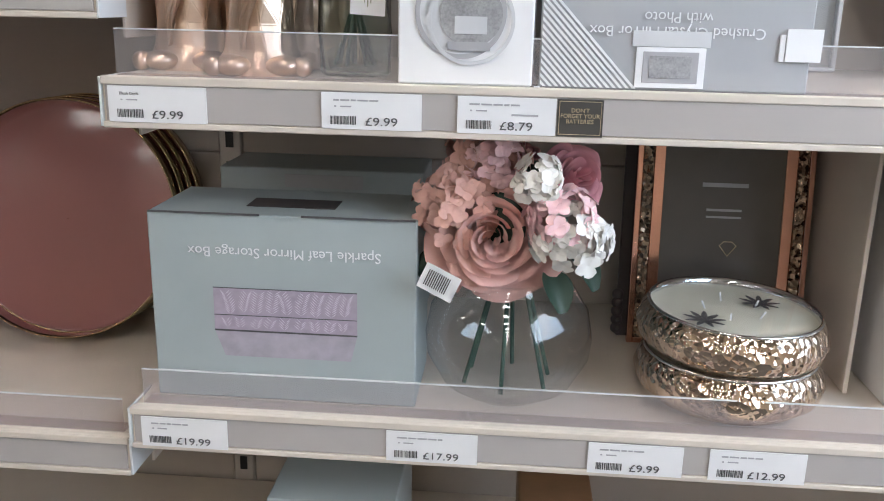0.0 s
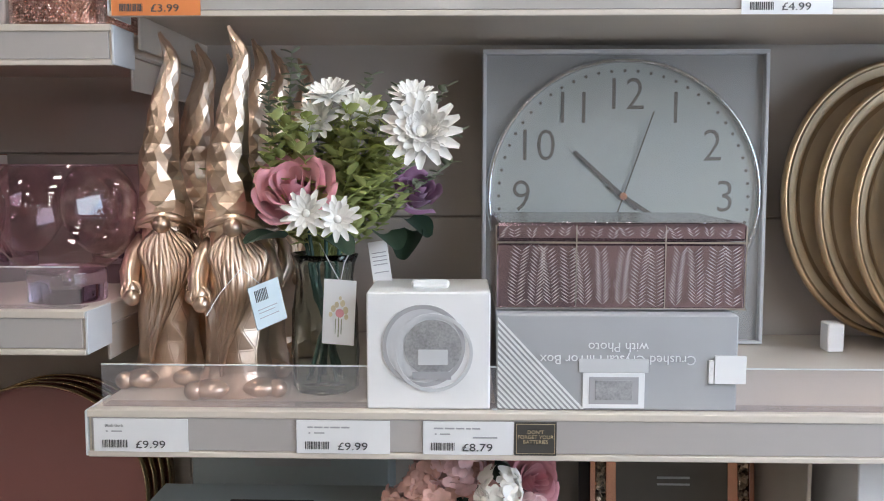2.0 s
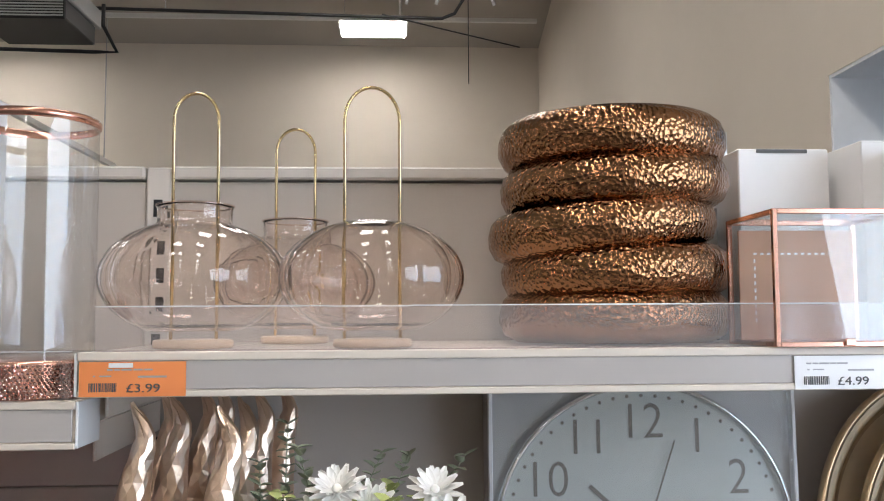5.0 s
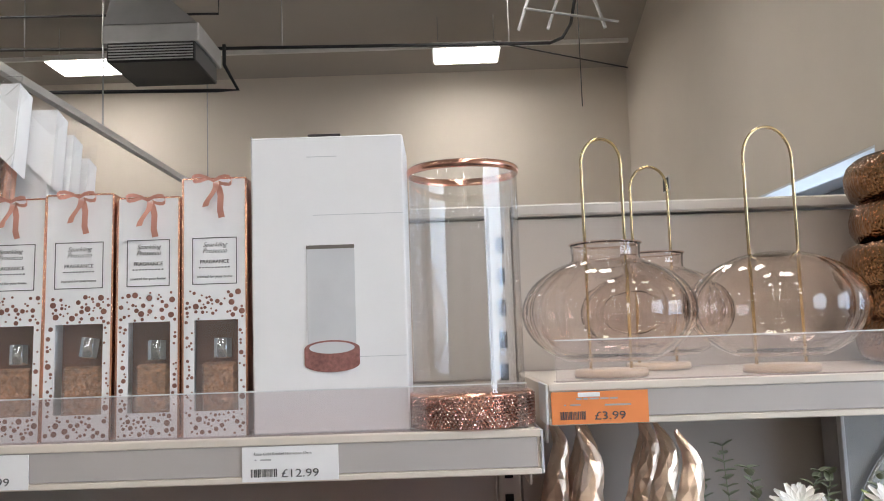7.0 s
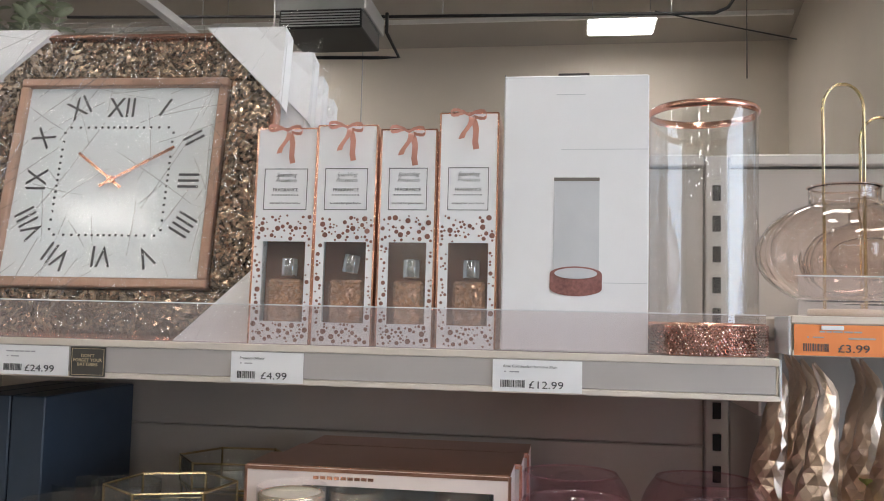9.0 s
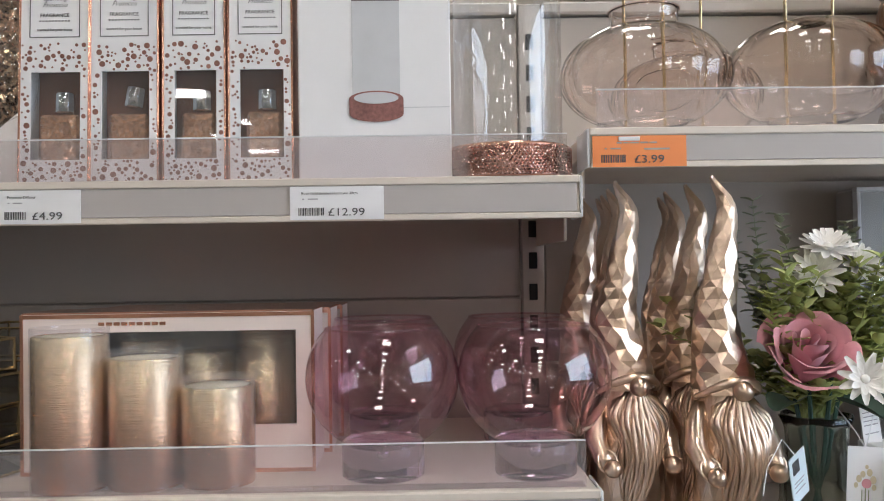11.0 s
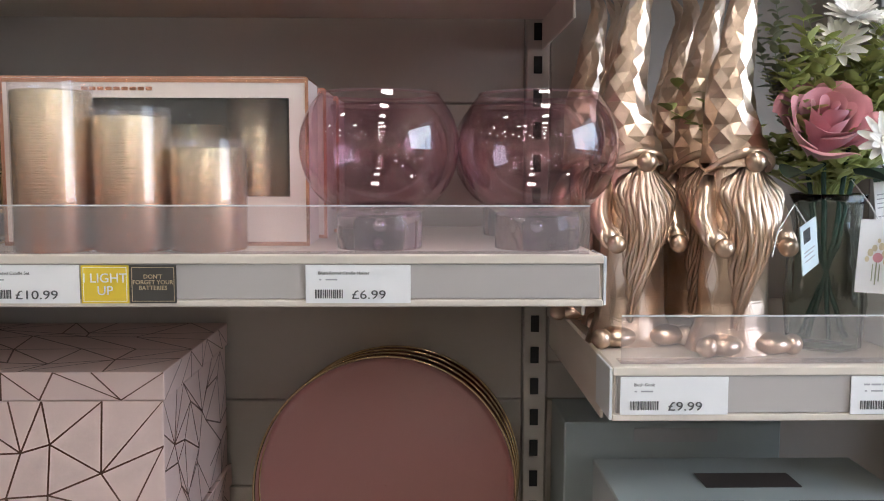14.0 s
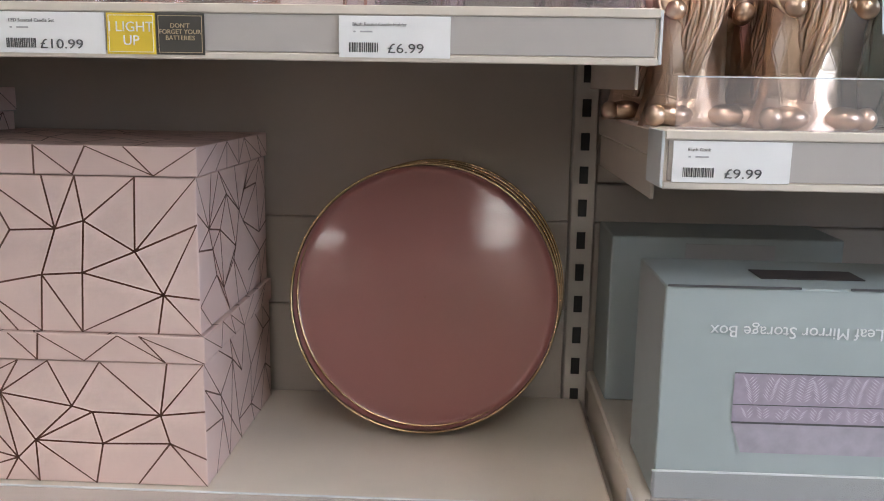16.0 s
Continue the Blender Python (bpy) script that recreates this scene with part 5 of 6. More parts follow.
    text("scented for your home", 0.0046, pose(0, -0.0006, 0.1890), M["ink"], t, "lettering", deep=0.0002)
    bm = bmesh.new()
    for s in (-1, 1):
        loop = [(0, -0.004, h - 0.004)]
        for i in range(1, 9):
            u = i / 8
            loop.append((s * 0.024 * math.sin(u * math.pi * 0.92), -0.004 - 0.007 * math.sin(u * math.pi), h - 0.003 + 0.0045 * math.sin(u * 2 * math.pi) - s * 0.003 * u))
        for p, q in zip(loop, loop[1:]):
            v = [bm.verts.new(c) for c in ((p[0], p[1], p[2] - 0.0016), (q[0], q[1], q[2] - 0.0022), (q[0], q[1] - 0.002, q[2] + 0.0022), (p[0], p[1] - 0.002, p[2] + 0.0016))]
            bm.faces.new(v)
    for s, ln_ in ((-1, 0.030), (1, 0.044)):
        prev = None
        for i in range(6):
            u = i / 5
            c = (0.003 + s * 0.010 * u + 0.003 * math.sin(5 * u), -0.004 - 0.004 * math.sin(u * 3), h - 0.006 - ln_ * u)
            row = (bm.verts.new((c[0] - 0.0040, c[1], c[2])), bm.verts.new((c[0] + 0.0040, c[1] - 0.002, c[2] + 0.001)))
            if prev:
                bm.faces.new((prev[0], prev[1], row[1], row[0]))
            prev = row
    bmesh.ops.remove_doubles(bm, verts=bm.verts, dist=0.0004)
    put(bm, "ribbon_bow", M["ribbon"], t, "salmon satin ribbon bow", True)
    return t


diffuser_box(-1.057, 0.084, 1.857, 21, -2.5)
diffuser_box(-0.972, 0.082, 1.860, 22, -2.0, 0.006)
diffuser_box(-0.887, 0.075, 1.853, 23, -1.5)
diffuser_box(-0.806, 0.077, 1.874, 24, -1.0)

# square crystal clock in cellophane, leaning back
CM = pose(-1.346, 1.169, 1.793, -11.7, -0.2, 2.6)


def crystal_clock(m, full=True):
    t = thing("square_clock", "square wall clock framed in crushed crystal, wrapped in cellophane" if full else "boxed square clock wrapped in white card corners and cellophane", "clock", m, "square clocks")
    o, i_, e = 0.232, 0.150, 0.164
    if full:
        for a in ((-o, o, e, o), (-o, o, -o, -e), (-o, -e, -e, e), (e, o, -e, e)):
            put(boxm(a[0] + 0.001, a[1] - 0.001, -0.004, 0.02, a[2] + 0.001, a[3] - 0.001, 0.004), "crystal_border", M["glitgold"], t)
        for a in ((-e, e, i_, e), (-e, e, -e, -i_), (-e, -i_, -i_, i_), (i_, e, -i_, i_)):
            put(boxm(a[0], a[1], -0.010, 0.018, a[2], a[3], 0.002), "inner_frame", M["browngold"], t)
        q = o + 0.008
        for a in ((-q, q, o, q), (-q, q, -q, -o), (-q, -o, -o, o), (o, q, -o, o)):
            put(boxm(a[0], a[1], -0.009, 0.022, a[2], a[3], 0.002), "outer_frame", M["rosegold"], t)
        put(boxm(-i_, i_, -0.001, 0.012, -i_, i_, 0), "face", M["clockface2"], t)
        R = ["I", "II", "III", "IIII", "V", "VI", "VII", "VIII", "IX", "X", "XI", "XII"]
        for k, s in enumerate(R):
            a = math.radians(90 - 30 * (k + 1))
            x, z = math.cos(a), math.sin(a)
            kk = 0.118 / max(abs(x), abs(z))
            text(s, 0.046, pose(x * kk, -0.0022, z * kk, 0, 0, 0) @ pose(0, 0, 0, 0, 30 * (k + 1), 0) @ pose(0, 0, -0.016), M["ink"], t, "numeral", stretch=0.8)
        bm = bmesh.new()
        for k in range(60):
            a = math.radians(6 * k)
            x, z = math.cos(a), math.sin(a)
            kk = 0.085 / max(abs(x), abs(z))
            boxm(x * kk - 0.0016, x * kk + 0.0016, -0.002, -0.001, z * kk - 0.0016, z * kk + 0.0016, 0, bm)
        put(bm, "minute_marks", M["ink"], t)
        for a, ln_, nm in ((143, 0.070, "hour_hand"), (30, 0.105, "minute_hand")):
            b = boxm(-0.02, ln_, -0.0005, 0.0005, -0.0022, 0.0022, 0)
            bmesh.ops.transform(b, matrix=pose(0, -0.005, 0, 0, -a, 0), verts=b.verts)
            put(b, nm, M["rosegold"], t)
        put(disc(0.006, -0.008, 0, 0, 20, thick=0.003), "hub", M["rosegold"], t)
    else:
        put(boxm(-o - 0.008, o + 0.008, -0.004, 0.034, -o - 0.008, o + 0.008, 0.003), "wrapped_clock", M["paper"], t)
    for sx in (-1, 1):
        for sz in (-1, 1):
            bm = bmesh.new()
            k, ln_ = o + 0.014, 0.125
            tri_ = [(sx * k, sz * k), (sx * (k - ln_), sz * k), (sx * k, sz * (k - ln_))]
            f = [bm.verts.new((x, -0.0125, z)) for x, z in tri_]
            b = [bm.verts.new((x, 0.030, z)) for x, z in tri_]
            bm.faces.new(f)
            bm.faces.new(b)
            for n_ in range(3):
                bm.faces.new((f[n_], f[(n_ + 1) % 3], b[(n_ + 1) % 3], b[n_]))
            put(bm, "card_corner", M["paper"], t, "folded white card corner protector")
    bm = bmesh.new()
    n = 22
    k = o + 0.020
    grid = [[bm.verts.new((-k + 2 * k * i / n, -0.0175 - 0.004 * noise.noise(Vector((i * 0.5, j * 0.5, 2.0))), -k + 2 * k * j / n)) for i in range(n + 1)] for j in range(n + 1)]
    for j in range(n):
        for i in range(n):
            bm.faces.new((grid[j][i], grid[j][i + 1], grid[j + 1][i + 1], grid[j + 1][i]))
    c = put(bm, "cellophane", M["cello"], t, "crinkled clear wrap", True)
    c.visible_shadow = False
    if full:
        rr = random.Random(5)
        bm = bmesh.new()
        for _ in range(130):
            x, z = rr.uniform(-k, k), rr.uniform(-k, k)
            a, ln_ = (0.85 + rr.gauss(0, 0.35)) if rr.random() < 0.65 else rr.uniform(0, 3.1), rr.uniform(0.03, 0.16)
            dx, dz, bow = math.cos(a), math.sin(a), rr.uniform(-0.12, 0.12)
            w, prev = rr.uniform(0.0003, 0.0010), None
            for m_ in range(6):
                u = m_ / 5
                px, pz = x + ln_ * (u * dx - bow * u * (1 - u) * dz), z + ln_ * (u * dz + bow * u * (1 - u) * dx)
                px, pz = max(-k, min(k, px)), max(-k, min(k, pz))
                ww = w * math.sin(math.pi * (0.08 + 0.84 * u))
                row = [bm.verts.new((px + q * ww * dz, -0.0205 - (0.0012 if q == 0 else 0), pz - q * ww * dx)) for q in (-1, 0, 1)]
                if prev:
                    bm.faces.new((prev[0], prev[1], row[1], row[0]))
                    bm.faces.new((prev[1], prev[2], row[2], row[1]))
                prev = row
        tagged(put(bm, "wrap_fold", M["fold"], t, "bright fold lines in the wrap", True), kind="stuff").visible_shadow = False
    bm = bmesh.new()
    vs = [bm.verts.new(p) for p in ((k - 0.06, -0.016, k), (k + 0.012, -0.02, k + 0.018), (k + 0.006, -0.012, k - 0.03), (k - 0.01, -0.014, k - 0.05))]
    bm.faces.new(vs)
    put(bm, "cellophane_corner", M["cello"], t).visible_shadow = False
    return t


crystal_clock(CM)
for i in (1, 2, 3):
    crystal_clock(pose(-1.325 + 0.018 * i, 1.185 + 0.047 * i, 1.797 - 0.013 * i, -11.0, 0, 2.6) @ Matrix.Scale(1 - 0.055 * i, 4), False)
t = thing("foliage_spray", "artificial eucalyptus and white blossom behind the clocks", "artificial plant")
rs = random.Random(31)
for i in range(30):
    x = -1.87 + 0.30 * rs.random()
    flower_part(sprig((-1.70 + 0.06 * rs.random(), 1.39, L3 + 0.02), (x, 1.39 + rs.uniform(-0.05, 0.03), 2.08 + 0.20 * rs.random()), 16, 0.032, 300 + i), pose(0, 0, 0), "dusty_sprig", M["dusty"], t)
for i in range(7):
    flower_part(daisy(0.028, 8, 2, 40 + i), face_to((-1.83 + 0.05 * rs.random(), 1.33, 1.98 + 0.045 * i), (0.3, -1, 0.3)), "white_blossom", M["petalwhite"], t)
put(lathe([(0.05, 0), (0.06, 0.01), (0.065, 0.12), (0.055, 0.13)], 24), "pot", M["paper"], t, smooth=True).matrix_basis = pose(-1.68, 1.36, L3 + 0.001)
shelf(-2.45, -1.722, 1.062, L3, 0.049, 0.0)
shelf(-2.45, -1.722, 0.960, L2, 0.051, 0.0)
shelf(-2.45, -1.722, 0.954, L1, 0.05, 0.0)
t = thing("shelf_back", "cream slotted steel back panels of a shop shelving bay", "shelf panel", kind="structure")
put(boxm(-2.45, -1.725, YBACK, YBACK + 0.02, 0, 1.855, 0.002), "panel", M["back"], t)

# middle shelf, left bay -----------------------------------------------------
def globe(x, y):
    t = thing("candle_globe", "pink round glass candle holder on a thick lilac glass foot", "candle holder", pose(x, y, L2 + 0.001), "pink glass globes")
    cz, r = 0.112, 0.0885
    prof = []
    for i in range(25):
        a = math.radians(-66 + 108 * i / 24)
        prof.append((r * math.cos(a), cz + r * 0.96 * math.sin(a)))
    put(lathe(prof, 72, cap=False), "globe_bowl", M["pinkblown"], t, smooth=True)
    put(lathe([(prof[-1][0] - 0.0030, prof[-1][1] - 0.0008), (prof[-1][0] - 0.0024, prof[-1][1] + 0.0016), (prof[-1][0] + 0.0004, prof[-1][1] + 0.0016), (prof[-1][0] + 0.0014, prof[-1][1] - 0.0008)], 72, cap=False), "rim", M["pinkglass"], t, smooth=True)
    put(lathe([(0.001, cz - r * 0.80), (0.020, cz - r * 0.90), (0.036, cz - r * 0.88)], 48, cap=False), "bowl_floor", M["pinkglass"], t, smooth=True)
    put(lathe([(0.046, 0.0), (0.0475, 0.002), (0.0475, 0.038), (0.045, 0.042), (0.040, 0.043)], 56), "foot", M["lilac_s"], t, smooth=True)
    b = bmesh.new()
    bmesh.ops.create_uvsphere(b, u_segments=16, v_segments=10, radius=0.0055)
    bmesh.ops.translate(b, vec=(0, 0, 0.024), verts=b.verts)
    put(b, "air_bubble", M["chrome"], t, smooth=True)
    return t


gl = globe(-0.660, 1.048)
for x, y in ((-0.484, 1.046), (-0.668, 1.240), (-0.484, 1.240)):
    copy_thing(gl, pose(x, y, L2 + 0.001))


def pillar_candle(x, y, h, r=0.0405):
    t = thing("pillar_candle", "gold and copper metallic pillar candle in a clear sleeve", "candle", pose(x, y, L2 + 0.001), "pillar candles")
    put(lathe([(r - 0.001, 0), (r, 0.002), (r, h - 0.003), (r - 0.002, h - 0.001), (r - 0.005, h - 0.0015)], 56, cap=False), "wrap", M["pillar"], t, smooth=True)
    put(lathe([(r - 0.003, h - 0.006), (r - 0.004, h - 0.002), (0.02, h - 0.004), (0.001, h - 0.005)], 48, cap=False), "wax_top", M["candlewax"], t, smooth=True)
    s = put(lathe([(r + 0.0015, 0.001), (r + 0.0015, h + 0.008)], 48, cap=False), "sleeve", M["clear"], t, smooth=True)
    s.visible_shadow = False
    return t


pillar_candle(-1.006, 1.017, 0.170)
pillar_candle(-0.925, 1.024, 0.144)
pillar_candle(-0.845, 1.028, 0.111)


def candle_pack(x0, x1, y0, y1, z1, filled=True):
    t = thing("candle_pack", "blush and rose-gold window box of flameless candles", "gift box", group="candle packs")
    z0 = L2 + 0.001
    wx0, wx1, wz0, wz1 = x0 + 0.075, x1 - 0.020, 1.273, 1.384
    for a in ((x0, wx0, z0, z1), (wx1, x1, z0, z1), (wx0, wx1, z0, wz0), (wx0, wx1, wz1, z1)):
        put(boxm(a[0], a[1], y0, y0 + 0.002, a[2], a[3], 0), "front_panel", M["pack"], t)
    put(boxm(x1 - 0.002, x1, y0 + 0.002, y1, z0, z1, 0), "side_panel", M["pack"], t)
    put(boxm(x0, x0 + 0.002, y0 + 0.002, y1, z0, z1, 0), "side_panel", M["pack"], t)
    put(boxm(x0, x1, y0 + 0.0005, y1, z1, z1 + 0.002, 0), "top_panel", M["rosegold"], t)
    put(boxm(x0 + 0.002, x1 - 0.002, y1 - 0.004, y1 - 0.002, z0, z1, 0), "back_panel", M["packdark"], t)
    for x in (x0, x1):
        put(boxm(x - 0.0018, x + 0.0018, y0 - 0.0012, y0 + 0.0015, z0, z1, 0), "foil_edge", M["rosegold"], t)
    for z in (z0 + 0.002, z1 - 0.003):
        put(boxm(x0 + 0.002, x1 - 0.002, y0 - 0.0012, y0 + 0.0015, z - 0.002, z + 0.0025, 0), "foil_edge", M["rosegold"], t)
    bars([(x0 + 0.09 + 0.009 * i, x0 + 0.097 + 0.009 * i, z1 - 0.014, z1 - 0.010) for i in range(9)], y0 - 0.0004, M["rosegold"], t, "foil_print")
    if filled:
        for x, h in ((wx1 - 0.045, 0.165), (wx1 - 0.12, 0.135), (wx0 + 0.06, 0.15)):
            put(lathe([(0.036, 0), (0.037, 0.002), (0.037, h), (0.030, h + 0.001), (0.001, h - 0.003)], 40), "packed_candle", M["pillar"], t, smooth=True).matrix_basis = pose(x, y0 + 0.055, z0 + 0.003)
    p = put(boxm(wx0 - 0.004, wx1 + 0.004, y0 + 0.003, y0 + 0.0035, wz0 - 0.004, wz1 + 0.004, 0), "window", M["glass"], t)
    p.visible_shadow = False
    return t


candle_pack(-1.085, -0.743, 1.072, 1.170, 1.406)
candle_pack(-1.075, -0.735, 1.178, 1.276, 1.403, False)
candle_pack(-1.068, -0.730, 1.284, 1.380, 1.402, False)


def hex_tray(x, y, z, r, h, turn):
    t = thing("glass_trinket_tray", "gold-edged hexagonal glass trinket tray in a stack", "trinket tray", pose(x, y, z, 0, 0, turn), "trinket trays")
    P = [(r * math.cos(math.radians(60 * k)), r * math.sin(math.radians(60 * k))) for k in range(6)]
    for k in range(6):
        a, b = P[k], P[(k + 1) % 6]
        put(tube([(a[0], a[1], 0), (a[0], a[1], h)], 0.0018, 6), "edge", M["gold"], t)
        for zz in (0.0018, h - 0.0018):
            put(tube([(a[0], a[1], zz), (b[0], b[1], zz)], 0.0018, 6), "edge", M["gold"], t)
        bm = bmesh.new()
        bm.faces.new([bm.verts.new(c) for c in ((a[0], a[1], 0.003), (b[0], b[1], 0.003), (b[0], b[1], h - 0.003), (a[0], a[1], h - 0.003))])
        put(bm, "pane", M["smoke"], t)
    bm = bmesh.new()
    bm.faces.new([bm.verts.new((p[0], p[1], 0.003)) for p in P])
    put(bm, "mirror_base", M["chrome"], t)
    return t


for k in range(4):
    hex_tray(-1.182 - 0.006 * (k % 2), 1.075, L2 + 0.002 + 0.0405 * k, 0.090 - 0.002 * k, 0.039, 8 * (k % 2) + 14)
for k in range(4):
    hex_tray(-1.172, 1.26, L2 + 0.002 + 0.0425 * k, 0.086, 0.040, 6 * (k % 2))
for x, y, h in ((-1.335, 1.06, 0.135), (-1.30, 1.17, 0.14), (-1.38, 1.2, 0.13)):
    t = thing("glass_votive", "mirrored silver and copper glass candle cup", "candle holder", pose(x, y, L2 + 0.001), "glass votives")
    put(lathe([(0.034, 0), (0.038, 0.004), (0.046, h * 0.5), (0.048, h)], 48, cap=False), "cup", M["smoke"], t, smooth=True)
    put(lathe([(0.033, 0.003), (0.036, 0.006), (0.043, h * 0.5), (0.044, h * 0.72)], 48), "lining", M["rosegold"], t, smooth=True)
for x in (-1.416, -1.470, -1.524):
    carton("navy_box", "tall dark navy card box printed with a small square emblem", x - 0.052, x + 0.0, 1.14, 1.40, L2 + 0.001, 1.475, M["navy"])

# lower shelf, left bay ------------------------------------------------------
def round_tray(y, lean, dx, r=0.188):
    t = thing("round_tray", "round dusky pink lacquer tray with gold rim, standing on edge", "tray", pose(-0.667 + dx, y, L1 + 0.004, lean, 0, 0), "round trays")
    o = pose(0, 0, r * 1.0, 90)
    put(lathe([(0.001, 0.010), (r * 0.4, 0.010), (r * 0.93, 0.010), (r * 0.945, 0.010), (r * 0.955, 0.0095), (r * 0.978, 0.006), (r * 0.984, -0.012)], 96, cap=False), "tray_floor", M["tray"], t, smooth=True).matrix_basis = o @ pose(0, 0, 0, 180)
    put(lathe([(r * 0.985, -0.018), (r * 0.993, -0.0195), (r, -0.018), (r * 0.995, 0.010), (r * 0.96, 0.016), (0.001, 0.016)], 96, cap=False), "rim", M["traygold"], t, smooth=True).matrix_basis = o @ pose(0, 0, 0, 180)
    return t


for i in range(4):
    round_tray(1.260 + 0.024 * i, -11, 0.004 * i)


def web(u0, u1, v0, v1, step, width, seed, to3d):
    """Straight printed lines between jittered points, meeting in triangles and quads."""
    rr = random.Random(seed)
    nu, nv = max(1, round((u1 - u0) / step)), max(1, round((v1 - v0) / step))
    P = {}
    for i in range(nu + 1):
        for j in range(nv + 1):
            du = 0 if i in (0, nu) else rr.uniform(-0.42, 0.42) * (u1 - u0) / nu
            dv = 0 if j in (0, nv) else rr.uniform(-0.42, 0.42) * (v1 - v0) / nv
            if j in (0, nv):
                du = 0 if i in (0, nu) else rr.uniform(-0.4, 0.4) * (u1 - u0) / nu
            P[i, j] = (u0 + (u1 - u0) * i / nu + du, v0 + (v1 - v0) * j / nv + dv)
    bm = bmesh.new()

    def line(a, b):
        d = Vector((b[0] - a[0], b[1] - a[1]))
        if d.length < 1e-5:
            return
        n = Vector((-d.y, d.x)).normalized() * width / 2
        q = [(min(u1, max(u0, p)), min(v1, max(v0, r))) for p, r in ((a[0] + n.x, a[1] + n.y), (b[0] + n.x, b[1] + n.y), (b[0] - n.x, b[1] - n.y), (a[0] - n.x, a[1] - n.y))]
        if len(set(q)) == 4:
            bm.faces.new([bm.verts.new(to3d(*p)) for p in q])
    for i in range(nu + 1):
        for j in range(nv + 1):
            if i < nu and 0 < j < nv and rr.random() < 0.85:
                line(P[i, j], P[i + 1, j])
            if j < nv and 0 < i < nu and rr.random() < 0.8:
                line(P[i, j], P[i, j + 1])
            if i < nu and j < nv:
                r = rr.random()
                if r < 0.45:
                    line(P[i, j], P[i + 1, j + 1])
                elif r < 0.9:
                    line(P[i + 1, j], P[i, j + 1])
    return bm


def mosaic_box(x0, x1, y0, y1, z0, z1, lid, seed=1):
    t = thing("storage_box", "pink card storage box printed with brown mosaic lines, lidded", "storage box", group="storage boxes")
    for nm, e, a, b in (("body", 0.003, z0, z1 - lid), ("lid", 0.0, z1 - lid + 0.0015, z1)):
        p = put(boxm(x0 + e, x1 - e, y0 + e, y1 - e, a, b, 0.001), nm, M["mosaic"], t)
        yf, xr = y0 + e - 0.0005, x1 - e + 0.0005
        put(web(x0 + e, x1 - e, a, b, 0.060, 0.0023, seed, lambda u, v: (u, yf, v)), "printed_lines", M["mosaicline"], p)
        put(web(y0 + e, y1 - e, a, b, 0.050, 0.0023, seed + 1, lambda u, v: (xr, u, v)), "printed_lines", M["mosaicline"], p)
        if nm == "lid":
            zt = b + 0.0005
            put(web(x0, x1, y0, y1, 0.068, 0.0023, seed + 2, lambda u, v: (u, v, zt)), "printed_lines", M["mosaicline"], p)
        seed += 3
    return t


mosaic_box(-1.285, -0.910, 1.070, 1.395, L1 + 0.001, 0.849, 0.034)
mosaic_box(-1.283, -0.912, 1.072, 1.393, 0.8505, 1.070, 0.035, 20)
mosaic_box(-1.430, -1.292, 1.15, 1.40, L1 + 0.001, 1.13, 0.035, 40)

# lower shelf, right bay -----------------------------------------------------
t = carton("storage_box_carton", "blue-grey carton printed with a mirrored box, standing upside down", -0.399, -0.075, 0.988, 1.135, S1 + 0.001, 0.944, M["greycard"])
put(boxm(-0.397, -0.262, 0.986, 0.9885, 0.9435, 0.9455, 0), "lid_gap", M["ink"], t)
put(boxm(-0.212, -0.077, 0.986, 0.9885, 0.9435, 0.9455, 0), "lid_gap", M["ink"], t)
put(boxm(-0.29, -0.18, 1.03, 1.075, 0.9445, 0.9455, 0), "printed_band", M["packdark"], t)
text("Sparkle Leaf Mirror Storage Box", 0.0178, pose(-0.234, 0.9868, 0.9035, 0, 180, 0), M["whiteink"], t)
bm = bmesh.new()
vs = [bm.verts.new(p) for p in ((-0.322, 0.9869, 0.799), (-0.146, 0.9869, 0.799), (-0.146, 0.9869, 0.853), (-0.322, 0.9869, 0.853))]
bm.faces.new(vs)
put(bm, "printed_box", M["piclilac"], t)
put(ferns(-0.321, -0.147, 0.8195, 0.852, 0.9864, 31, 0.017, 0.011, 0.0030, 0.0006), "printed_leaves", M["leafpale"], t)
put(ferns(-0.321, -0.147, 0.8005, 0.8178, 0.9864, 32, 0.017, 0.010, 0.0030, 0.0006), "printed_leaves", M["leafpale"], t)
bm = bmesh.new()
vs = [bm.verts.new(p) for p in ((-0.310, 0.9869, 0.765), (-0.154, 0.9869, 0.765), (-0.146, 0.9869, 0.798), (-0.322, 0.9869, 0.798))]
bm.faces.new(vs)
put(bm, "printed_reflection", mat("picture_lilac_pale", (0.46, 0.43, 0.50), 0.5, var=0.25, scale=60), t)
bars([(-0.322, -0.146, 0.7975, 0.7995), (-0.322, -0.146, 0.8525, 0.8535), (-0.322, -0.146, 0.818, 0.8188)], 0.9866, M["ink"], t, "printed_outline")
t = carton("storage_box_carton", "blue-grey carton standing at the back of the shelf", -0.41, -0.098, 1.29, 1.42, S1 + 0.001, 0.944, M["greycard"])
put(boxm(-0.31, -0.19, 1.2885, 1.29, 0.915, 0.935, 0), "printed_band", M["greycardtop"], t)

